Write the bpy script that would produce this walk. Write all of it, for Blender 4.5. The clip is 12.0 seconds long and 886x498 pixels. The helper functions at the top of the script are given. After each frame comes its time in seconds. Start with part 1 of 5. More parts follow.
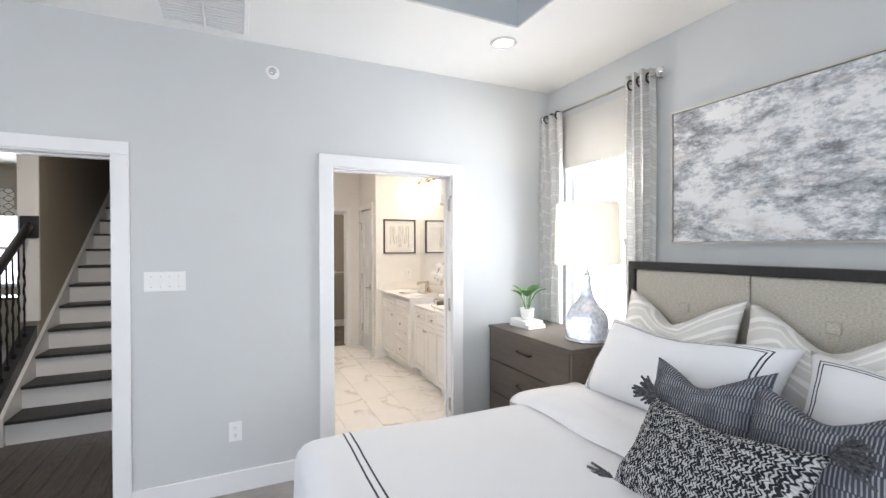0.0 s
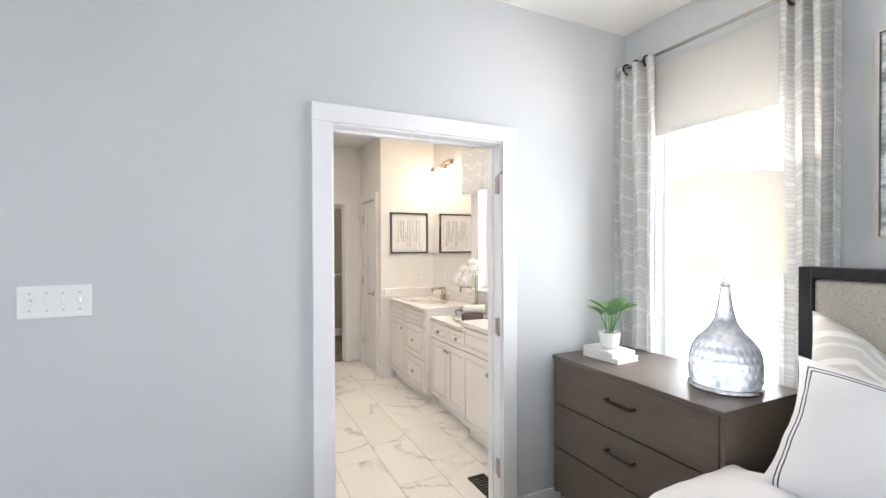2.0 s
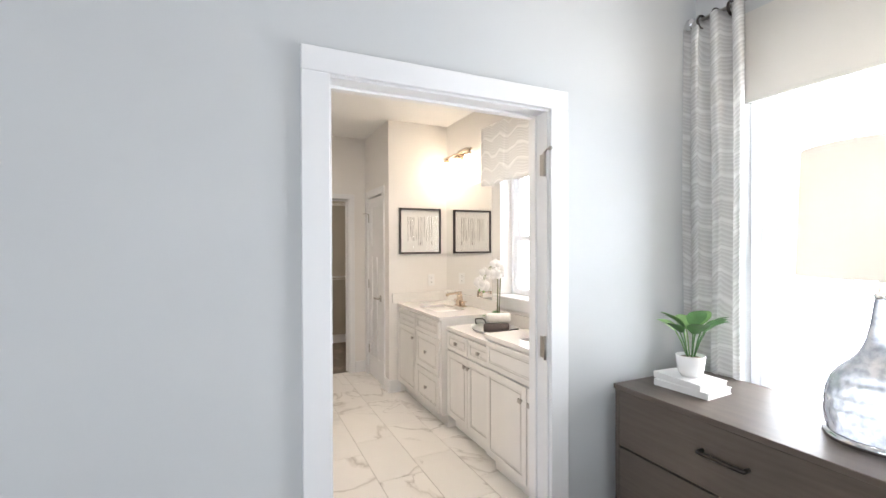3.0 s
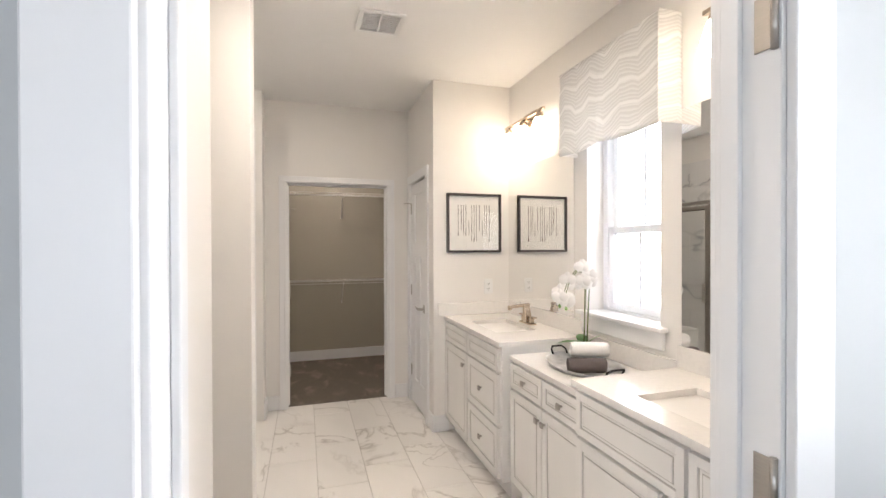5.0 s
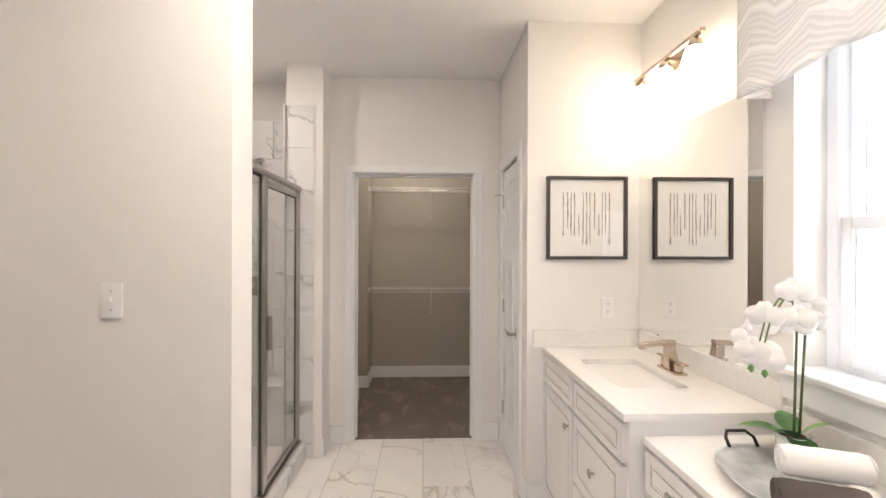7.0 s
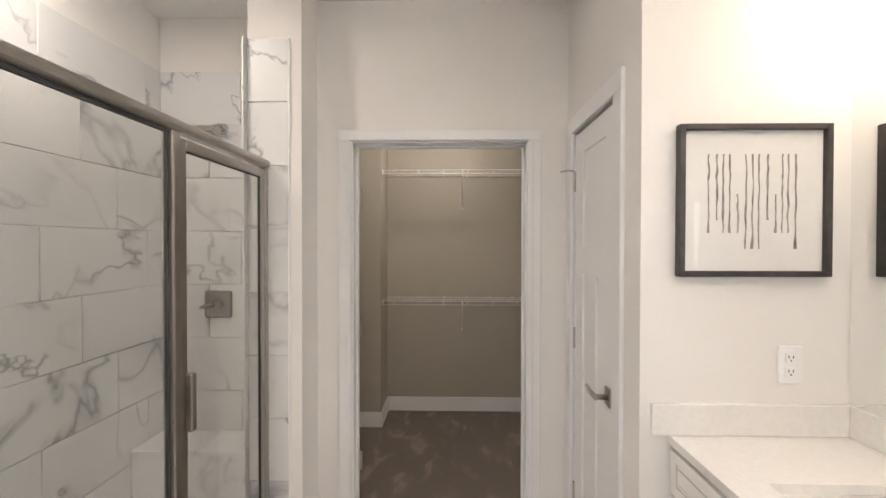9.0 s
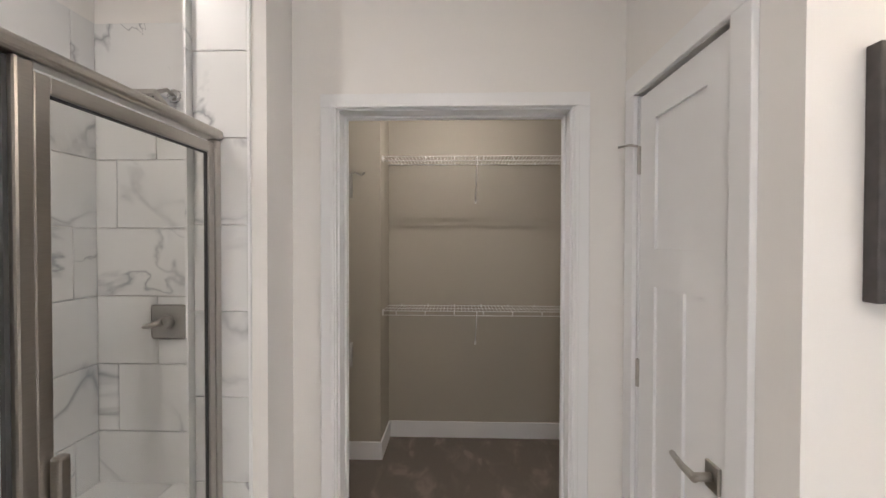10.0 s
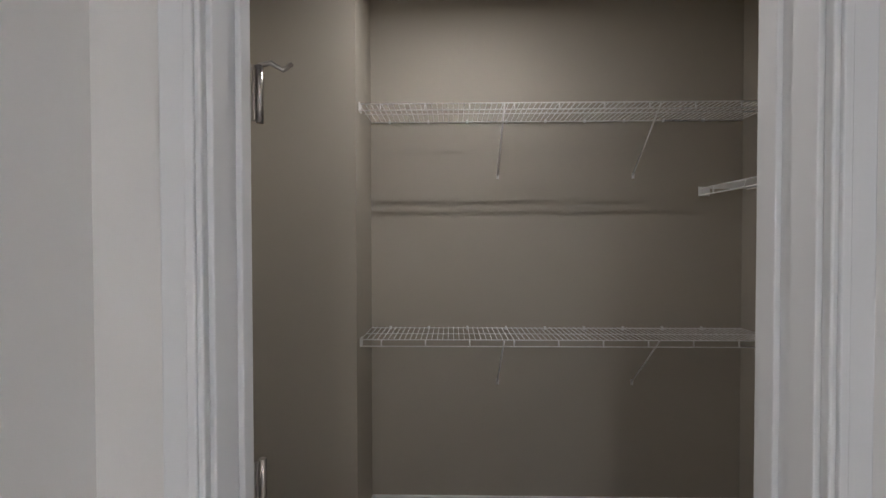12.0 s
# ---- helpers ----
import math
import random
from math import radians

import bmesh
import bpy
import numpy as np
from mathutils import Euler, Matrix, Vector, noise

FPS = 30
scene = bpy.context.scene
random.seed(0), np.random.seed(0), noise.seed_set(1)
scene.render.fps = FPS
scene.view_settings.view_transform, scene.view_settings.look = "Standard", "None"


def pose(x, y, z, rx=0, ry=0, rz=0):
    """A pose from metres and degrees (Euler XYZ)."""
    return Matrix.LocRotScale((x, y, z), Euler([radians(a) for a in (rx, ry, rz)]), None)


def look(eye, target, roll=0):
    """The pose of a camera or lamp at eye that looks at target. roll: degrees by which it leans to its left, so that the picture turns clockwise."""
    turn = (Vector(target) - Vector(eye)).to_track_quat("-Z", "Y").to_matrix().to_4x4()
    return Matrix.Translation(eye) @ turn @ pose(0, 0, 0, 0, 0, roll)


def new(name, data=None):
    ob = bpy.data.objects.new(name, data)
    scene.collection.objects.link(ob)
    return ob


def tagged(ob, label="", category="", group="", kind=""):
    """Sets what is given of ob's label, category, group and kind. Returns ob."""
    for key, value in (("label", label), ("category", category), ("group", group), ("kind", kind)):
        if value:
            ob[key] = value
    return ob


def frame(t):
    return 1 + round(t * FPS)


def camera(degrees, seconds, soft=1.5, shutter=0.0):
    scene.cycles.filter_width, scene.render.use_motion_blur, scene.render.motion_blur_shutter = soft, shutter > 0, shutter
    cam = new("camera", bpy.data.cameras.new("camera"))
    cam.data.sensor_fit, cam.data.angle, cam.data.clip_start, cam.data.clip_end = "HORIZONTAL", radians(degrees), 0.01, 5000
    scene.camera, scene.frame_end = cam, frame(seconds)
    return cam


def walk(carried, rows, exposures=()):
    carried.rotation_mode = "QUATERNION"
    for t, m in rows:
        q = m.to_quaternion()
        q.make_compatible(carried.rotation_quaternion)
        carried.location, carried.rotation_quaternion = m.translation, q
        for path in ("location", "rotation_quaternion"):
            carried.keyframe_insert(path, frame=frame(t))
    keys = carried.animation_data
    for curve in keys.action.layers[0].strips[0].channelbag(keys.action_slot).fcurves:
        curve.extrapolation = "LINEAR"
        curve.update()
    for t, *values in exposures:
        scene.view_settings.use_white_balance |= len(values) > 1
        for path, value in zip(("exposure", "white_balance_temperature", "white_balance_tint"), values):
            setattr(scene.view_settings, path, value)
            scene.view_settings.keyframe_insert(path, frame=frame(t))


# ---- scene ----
cam = camera(90.4, 12.0)
PATH = [
    (0, (0.809, 0.996, 1.519), (1.651, 2.81, 1.504), -0.2),
    (0.5, (0.855, 1.222, 1.502), (1.73, 3.02, 1.483), -0.2),
    (1, (0.906, 1.48, 1.501), (1.781, 3.279, 1.483), -0.2),
    (1.5, (0.949, 1.748, 1.504), (1.817, 3.55, 1.486), -0.2),
    (2, (0.978, 2.018, 1.51), (1.844, 3.821, 1.491), -0.2),
    (2.5, (1.027, 2.279, 1.507), (1.888, 4.085, 1.49), -0.2),
    (3, (1.109, 2.537, 1.495), (1.956, 4.349, 1.48), -0.2),
    (3.5, (1.225, 2.805, 1.47), (2.027, 4.638, 1.46), -0.2),
    (5.5, (1.642, 3.691, 1.464), (2.133, 5.63, 1.45), -0.2),
    (6, (1.742, 3.892, 1.474), (2.104, 5.859, 1.463), -0.2),
    (6.5, (1.819, 4.105, 1.474), (2.053, 6.092, 1.468), 0.0),
    (7, (1.911, 4.326, 1.468), (1.998, 6.324, 1.468), 0.2),
    (7.5, (1.975, 4.572, 1.464), (1.945, 6.571, 1.466), 0.3),
    (9.5, (1.876, 5.69, 1.522), (1.826, 7.689, 1.492), 0.0),
    (10, (1.854, 5.965, 1.522), (1.787, 7.964, 1.491), 0.1),
    (10.5, (1.832, 6.235, 1.519), (1.766, 8.234, 1.483), 0.1),
    (11, (1.816, 6.50, 1.512), (1.742, 8.499, 1.478), 0.1),
    (11.5, (1.788, 6.768, 1.503), (1.722, 8.767, 1.468), 0.0),
    (12, (1.750, 7.028, 1.492), (1.708, 9.028, 1.457), -0.1),
]
EXPOSURES = [(0, 0.36, 6400, 13), (3.5, 0.2, 6400, 13), (5.5, 0.16, 6350, 14), (7.5, 0.28, 6380, 14), (9.5, 0.2, 6080, 14), (10.5, 0.08, 5800, 13), (11.5, -0.12, 5550, 13), (12, -0.22, 5500, 12)]
walk(cam, [(t, look(eye, target, roll)) for t, eye, target, roll in PATH], EXPOSURES)

# ---- world and lights ----
world = bpy.data.worlds.new("sky")
scene.world = world
world.use_nodes = True
wn = world.node_tree
sky = wn.nodes.new("ShaderNodeTexSky")
sky.sky_type, sky.sun_disc, sky.sun_elevation, sky.sun_rotation = "NISHITA", False, radians(40), radians(100)
wn.links.new(sky.outputs[0], wn.nodes["Background"].inputs[0])
wn.nodes["Background"].inputs[1].default_value = 0.15
sun = new("sun", bpy.data.lights.new("sun", "SUN"))
sun.data.energy, sun.data.angle, sun.data.color = 1.2, radians(12), (1, 0.96, 0.9)
sun.matrix_world = look((30, 5, 25), (0, 0, 0))


def area(name, eye, target, w, h, power, color):
    ob = new(name, bpy.data.lights.new(name, "AREA"))
    ob.data.shape, ob.data.size, ob.data.size_y = "RECTANGLE", w, h
    ob.data.energy, ob.data.color = power, color
    ob.matrix_world = look(eye, target)
    return ob


DAY = (0.91, 0.96, 1.0)
WARM = (1.0, 0.88, 0.74)
area("bedroom_window_light", (3.43, 3.42, 1.6), (0, 3.42, 1.4), 0.95, 1.95, 60, DAY)
# two daylight fills added out of view to brighten wall, painting and bed
area("bedroom_rear_fill_light", (0.4, -1.22, 1.6), (0.4, 4, 1.4), 2.4, 1.6, 42, DAY)
area("bedroom_west_fill_light", (-1.76, 1.0, 1.6), (4, 1.3, 1.2), 2.4, 1.6, 34, DAY)
area("bath_downlight", (1.75, 5.3, 2.755), (1.75, 5.3, 0), 0.12, 0.12, 19, WARM)
area("bedroom_downlight", (2.33, 3.36, 2.785), (2.4, 3.3, 0), 0.1, 0.1, 1.5, (1.0, 0.94, 0.87))
area("shower_downlight", (0.57, 6.74, 2.76), (0.57, 6.74, 0), 0.11, 0.11, 8.5, WARM)
# fill lamp added to brighten the hall; no fixture stands here
area("hall_fill_light", (-0.3, 4.7, 2.79), (-0.3, 4.7, 0), 0.16, 0.16, 14, WARM)
area("closet_light", (1.81, 8.62, 2.73), (1.81, 8.62, 0), 0.02, 0.02, 12, WARM)
area("bath_window_light", (3.43, 5.52, 1.65), (0, 5.6, 1.4), 0.95, 1.5, 24, (0.95, 0.97, 1.0))
lamp_bulb = new("table_lamp_light", bpy.data.lights.new("table_lamp_light", "POINT"))
lamp_bulb.data.energy, lamp_bulb.data.color, lamp_bulb.data.shadow_soft_size = 9, (1.0, 0.88, 0.72), 0.03
lamp_bulb.location = (2.83, 3.16, 1.68)
area("far_window_light", (-2.4, 9.9, 1.45), (-2.4, 5, 1.0), 0.6, 1.0, 60, DAY)

# ---- materials ----
def mat(name, color, rough=0.6, metal=0.0, vary=0.06, scale=6.0, bump=0.0, bump_scale=200.0, stretch=(1, 1, 1), coord="Object", spec=0.5, color2=None):
    m = bpy.data.materials.new(name)
    m.use_nodes = True
    nt = m.node_tree
    b = nt.nodes["Principled BSDF"]
    b.inputs["Roughness"].default_value, b.inputs["Metallic"].default_value = rough, metal
    b.inputs["Specular IOR Level"].default_value = spec
    tc = nt.nodes.new("ShaderNodeTexCoord")
    mp = nt.nodes.new("ShaderNodeMapping")
    mp.inputs["Scale"].default_value = stretch
    nt.links.new(tc.outputs[coord], mp.inputs[0])
    n1 = nt.nodes.new("ShaderNodeTexNoise")
    n1.inputs["Scale"].default_value, n1.inputs["Detail"].default_value = scale, 6
    nt.links.new(mp.outputs[0], n1.inputs["Vector"])
    ramp = nt.nodes.new("ShaderNodeValToRGB")
    lo = [c * (1 - vary) for c in color] if color2 is None else color2
    hi = [min(1, c * (1 + vary)) for c in color] if color2 is None else color
    ramp.color_ramp.elements[0].color, ramp.color_ramp.elements[1].color = (*lo, 1), (*hi, 1)
    ramp.color_ramp.elements[0].position, ramp.color_ramp.elements[1].position = 0.3, 0.7
    nt.links.new(n1.outputs[0], ramp.inputs[0])
    nt.links.new(ramp.outputs[0], b.inputs["Base Color"])
    if bump:
        n2 = nt.nodes.new("ShaderNodeTexNoise")
        n2.inputs["Scale"].default_value, n2.inputs["Detail"].default_value = bump_scale, 4
        nt.links.new(mp.outputs[0], n2.inputs["Vector"])
        bp = nt.nodes.new("ShaderNodeBump")
        bp.inputs["Strength"].default_value, bp.inputs["Distance"].default_value = bump, 0.004
        nt.links.new(n2.outputs[0], bp.inputs["Height"])
        nt.links.new(bp.outputs[0], b.inputs["Normal"])
    return m


def emit(name, color, power):
    m = bpy.data.materials.new(name)
    m.use_nodes = True
    b = m.node_tree.nodes["Principled BSDF"]
    b.inputs["Base Color"].default_value = (0.8, 0.8, 0.8, 1)
    b.inputs["Emission Color"].default_value = (*color, 1)
    b.inputs["Emission Strength"].default_value = power
    return m


class Nodes:
    """Short hand for building node graphs."""
    def __init__(self, m):
        self.nt = m.node_tree
        self.b = self.nt.nodes["Principled BSDF"]

    def put(self, kind, **ins):
        n = self.nt.nodes.new(kind)
        for k, v in ins.items():
            self.link(v, n.inputs[k])
        return n

    def link(self, v, socket):
        if hasattr(v, "is_output"):
            self.nt.links.new(v, socket)
        else:
            socket.default_value = v

    def math(self, op, a, b=0.0, c=0.0):
        n = self.nt.nodes.new("ShaderNodeMath")
        n.operation = op
        for i, v in enumerate((a, b, c)):
            self.link(v, n.inputs[i])
        return n.outputs[0]

    def ramp(self, v, stops):
        n = self.nt.nodes.new("ShaderNodeValToRGB")
        els = n.color_ramp.elements
        while len(els) < len(stops):
            els.new(0.5)
        for e, (p, c) in zip(els, stops):
            e.position, e.color = p, (*c, 1)
        self.nt.links.new(v, n.inputs[0])
        return n.outputs[0]

    def coords(self, which="Object"):
        tc = self.nt.nodes.new("ShaderNodeTexCoord")
        sx = self.nt.nodes.new("ShaderNodeSeparateXYZ")
        self.nt.links.new(tc.outputs[which], sx.inputs[0])
        return tc.outputs[which], sx.outputs[0], sx.outputs[1], sx.outputs[2]

    def noise(self, vec, scale, detail=5.0, rough=0.55, distort=0.0):
        n = self.nt.nodes.new("ShaderNodeTexNoise")
        n.inputs["Scale"].default_value, n.inputs["Detail"].default_value = scale, detail
        n.inputs["Roughness"].default_value, n.inputs["Distortion"].default_value = rough, distort
        self.nt.links.new(vec, n.inputs["Vector"])
        return n.outputs[0]

    def mix(self, f, a, b):
        n = self.nt.nodes.new("ShaderNodeMix")
        n.data_type = "RGBA"
        self.link(f, n.inputs[0])
        self.link(a if hasattr(a, "is_output") else (*a, 1), n.inputs[6])
        self.link(b if hasattr(b, "is_output") else (*b, 1), n.inputs[7])
        return n.outputs[2]

    def scaled(self, vec, s, offset=None):
        n = self.nt.nodes.new("ShaderNodeVectorMath")
        n.operation = "MULTIPLY_ADD"
        self.nt.links.new(vec, n.inputs[0])
        n.inputs[1].default_value = s
        if offset is not None:
            self.nt.links.new(offset, n.inputs[2])
        return n.outputs[0]

    def bump(self, h, strength, dist=0.004):
        n = self.nt.nodes.new("ShaderNodeBump")
        n.inputs["Strength"].default_value, n.inputs["Distance"].default_value = strength, dist
        self.nt.links.new(h, n.inputs["Height"])
        self.nt.links.new(n.outputs[0], self.b.inputs["Normal"])


def fresh(name, rough=0.6, metal=0.0):
    m = bpy.data.materials.new(name)
    m.use_nodes = True
    n = Nodes(m)
    n.b.inputs["Roughness"].default_value, n.b.inputs["Metallic"].default_value = rough, metal
    return m, n


def marble(name, base, vein, rough, lean, share):
    m, n = fresh(name, rough)
    vec, _, _, _ = n.coords()
    info = n.put("ShaderNodeObjectInfo")
    off = n.put("ShaderNodeCombineXYZ")
    for i, k in enumerate((37.0, 91.0, 53.0)):
        n.nt.links.new(n.math("MULTIPLY", info.outputs["Random"], k), off.inputs[i])
    turned = n.nt.nodes.new("ShaderNodeMapping")
    turned.inputs["Rotation"].default_value = (0, 0, radians(lean))
    n.nt.links.new(vec, turned.inputs[0])
    v = n.scaled(turned.outputs[0], (0.62, 1.35, 1.0), off.outputs[0])
    warp = n.noise(n.scaled(v, (1.0, 0.6, 1.0)), 2.0, 5, 0.52, 0.5)
    ridge = n.math("ABSOLUTE", n.math("SUBTRACT", warp, 0.5))
    width = n.noise(v, 2.2, 2)
    thin = n.math("DIVIDE", ridge, n.math("MULTIPLY_ADD", width, 0.085, -0.02))
    f = n.ramp(thin, [(0.0, (1, 1, 1)), (0.35, (0.45, 0.45, 0.45)), (1.0, (0, 0, 0))])
    cloud = n.noise(v, 1.1, 3)
    col = n.mix(n.ramp(cloud, [(0.35, (0, 0, 0)), (0.75, (1, 1, 1))]), base, [c * 0.88 for c in base])
    fmask = n.math("MULTIPLY", f, n.ramp(n.noise(v, 1.3, 2), [(0.36, (0, 0, 0)), (0.56, (1, 1, 1))]))
    n.link(n.mix(n.math("MULTIPLY", fmask, share), col, vein), n.b.inputs["Base Color"])
    return m


def planks(name, dark, light, rough=0.35):
    m, n = fresh(name, rough)
    vec, _, _, _ = n.coords()
    info = n.put("ShaderNodeObjectInfo")
    off = n.put("ShaderNodeCombineXYZ")
    n.nt.links.new(n.math("MULTIPLY", info.outputs["Random"], 60.0), off.inputs[0])
    n.nt.links.new(n.math("MULTIPLY", info.outputs["Random"], 23.0), off.inputs[1])
    v = n.scaled(vec, (14.0, 1.2, 14.0), off.outputs[0])
    g = n.noise(v, 1.5, 6, 0.6, 1.2)
    wave = n.math("FRACT", n.math("MULTIPLY", g, 7.0))
    n.link(n.mix(n.ramp(wave, [(0.0, (1, 1, 1)), (0.25, (0, 0, 0)), (1.0, (0.35, 0.35, 0.35))]), dark, light), n.b.inputs["Base Color"])
    n.bump(wave, 0.15)
    return m


def curtain_cloth():
    """Grey-beige cloth with irregular white zigzag lines that wander across the width."""
    m, n = fresh("wave_print_cloth", 0.9)
    vec, x, y, z = n.coords("UV")
    tri = n.math("PINGPONG", n.math("MULTIPLY_ADD", n.noise(vec, 2.0, 1), 0.05, x), 0.13)
    zz = n.math("MULTIPLY_ADD", tri, 0.38, y)
    zz = n.math("MULTIPLY_ADD", n.noise(vec, 2.4, 2), 0.20, zz)
    band = n.math("FRACT", n.math("MULTIPLY", zz, 9.0))
    line = n.ramp(band, [(0.0, (1, 1, 1)), (0.11, (1, 1, 1)), (0.15, (0, 0, 0)), (0.97, (0, 0, 0)), (1.0, (1, 1, 1))])
    fine = n.math("FRACT", n.math("MULTIPLY", zz, 52.0))
    tone = n.mix(n.ramp(fine, [(0.3, (0, 0, 0)), (0.6, (1, 1, 1))]), (0.84, 0.835, 0.82), (0.70, 0.69, 0.675))
    n.link(n.mix(line, tone, (0.94, 0.935, 0.92)), n.b.inputs["Base Color"])
    n.bump(n.noise(vec, 400.0, 2), 0.2)
    trans = n.nt.nodes.new("ShaderNodeBsdfTranslucent")
    trans.inputs[0].default_value = (0.84, 0.83, 0.80, 1)
    mx = n.nt.nodes.new("ShaderNodeMixShader")
    mx.inputs[0].default_value = 0.32
    n.nt.links.new(n.b.outputs[0], mx.inputs[1])
    n.nt.links.new(trans.outputs[0], mx.inputs[2])
    n.nt.links.new(mx.outputs[0], n.nt.nodes["Material Output"].inputs[0])
    return m


def translucent(name, color, share):
    m, n = fresh(name, 0.9)
    vec, _, _, _ = n.coords()
    n.link(n.mix(n.noise(vec, 300.0, 2), [c * 0.93 for c in color], color), n.b.inputs["Base Color"])
    trans = n.nt.nodes.new("ShaderNodeBsdfTranslucent")
    trans.inputs[0].default_value = (*color, 1)
    mx = n.nt.nodes.new("ShaderNodeMixShader")
    mx.inputs[0].default_value = share
    n.nt.links.new(n.b.outputs[0], mx.inputs[1])
    n.nt.links.new(trans.outputs[0], mx.inputs[2])
    n.nt.links.new(mx.outputs[0], n.nt.nodes["Material Output"].inputs[0])
    return m


def abstract_paint():
    m, n = fresh("abstract_brushwork", 0.55)
    vec, _, _, _ = n.coords()
    a = n.noise(n.scaled(vec, (1, 1.0, 1.9)), 3.2, 12, 0.74, 0.0)
    b2 = n.noise(n.scaled(vec, (1, 2.0, 5.0)), 7.0, 8, 0.8, 0.0)
    c = n.math("MULTIPLY_ADD", b2, 0.40, n.math("MULTIPLY", a, 0.66))
    col = n.ramp(c, [(0.45, (0.20, 0.205, 0.22)), (0.475, (0.36, 0.37, 0.39)), (0.51, (0.44, 0.46, 0.49)), (0.525, (0.60, 0.62, 0.65)), (0.55, (0.66, 0.66, 0.66)), (0.565, (0.82, 0.82, 0.82))])
    warm = n.ramp(n.noise(n.scaled(vec, (1, 1, 3)), 4.0, 4), [(0.55, (0, 0, 0)), (0.7, (1, 1, 1))])
    n.link(n.mix(n.math("MULTIPLY", warm, 0.45), col, (0.50, 0.46, 0.42)), n.b.inputs["Base Color"])
    n.bump(b2, 0.5)
    return m


def striped_navy():
    """Charcoal cushion cloth with rows of short white dashes."""
    m, n = fresh("dashed_charcoal_cloth", 0.9)
    vec, x, y, z = n.coords("UV")
    row = n.math("MULTIPLY", y, 7.0)
    shift = n.math("MULTIPLY", n.math("FLOOR", row), 0.37)
    dash = n.math("FRACT", n.math("ADD", n.math("MULTIPLY", x, 44.0), shift))
    inrow = n.math("FRACT", row)
    f = n.math("MULTIPLY", n.math("LESS_THAN", dash, 0.40), n.math("LESS_THAN", inrow, 0.96))
    f = n.math("MULTIPLY", f, n.math("MULTIPLY_ADD", n.noise(vec, 7.0, 2), 1.6, -0.25))
    n.nt.nodes[-1].use_clamp = True
    n.link(n.mix(f, (0.055, 0.06, 0.078), (0.45, 0.46, 0.48)), n.b.inputs["Base Color"])
    n.bump(n.noise(vec, 160.0, 2), 0.3)
    return m


def knit():
    """Chunky black and white tweed weave."""
    m, n = fresh("chunky_tweed", 0.95)
    vec, x, y, z = n.coords("UV")
    wob = n.math("MULTIPLY_ADD", n.noise(vec, 14.0, 2), 0.05, x)
    row = n.math("MULTIPLY", n.math("MULTIPLY_ADD", n.noise(vec, 9.0, 2), 0.03, y), 30.0)
    zig = n.math("PINGPONG", row, 1.0)
    st = n.math("FRACT", n.math("MULTIPLY_ADD", wob, 44.0, n.math("MULTIPLY", zig, 0.75)))
    tone = n.math("MULTIPLY_ADD", n.noise(vec, 24.0, 4), 1.7, -0.83)
    f = n.ramp(n.math("ADD", n.math("PINGPONG", st, 0.5), tone), [(0.27, (0, 0, 0)), (0.40, (1, 1, 1))])
    n.link(n.mix(f, (0.012, 0.013, 0.018), (0.60, 0.60, 0.60)), n.b.inputs["Base Color"])
    n.bump(n.math("MULTIPLY", n.math("PINGPONG", st, 0.5), n.math("PINGPONG", row, 0.5)), 1.0, 0.03)
    return m


def banded_pillow():
    """Pale beige pillow cloth with raised cream bands."""
    m, n = fresh("banded_cream_cloth", 0.9)
    vec, x, y, z = n.coords("UV")
    s = n.math("ADD", n.math("MULTIPLY", y, 1.0), n.math("PINGPONG", n.math("MULTIPLY", x, 0.6), 0.22))
    s = n.math("MULTIPLY_ADD", n.noise(vec, 3.0, 2), 0.06, s)
    band = n.math("FRACT", n.math("MULTIPLY", s, 5.0))
    f = n.ramp(band, [(0.0, (1, 1, 1)), (0.18, (1, 1, 1)), (0.22, (0, 0, 0)), (0.62, (0, 0, 0)), (0.66, (0.7, 0.7, 0.7)), (0.74, (0.7, 0.7, 0.7)), (0.78, (0, 0, 0))])
    n.link(n.mix(f, (0.64, 0.62, 0.585), (0.83, 0.82, 0.79)), n.b.inputs["Base Color"])
    n.bump(n.math("ADD", f, n.math("MULTIPLY", n.noise(vec, 200.0, 2), 0.3)), 0.4)
    return m


def lined_linen(name, lines, axis):
    """White bed linen with thin navy lines; lines: centres and half width along one UV axis."""
    m, n = fresh(name, 0.85)
    vec, x, y, z = n.coords("UV")
    v = (x, y)[axis]
    f = 0.0
    for c, w in lines:
        f = n.math("ADD", f, n.math("LESS_THAN", n.math("ABSOLUTE", n.math("SUBTRACT", v, c)), w))
    n.link(n.mix(f, (0.80, 0.80, 0.81), (0.03, 0.035, 0.06)), n.b.inputs["Base Color"])
    n.bump(n.math("ADD", n.noise(vec, 5.0, 4), n.math("MULTIPLY", n.noise(vec, 500.0, 1), 0.1)), 0.25, 0.01)
    return m


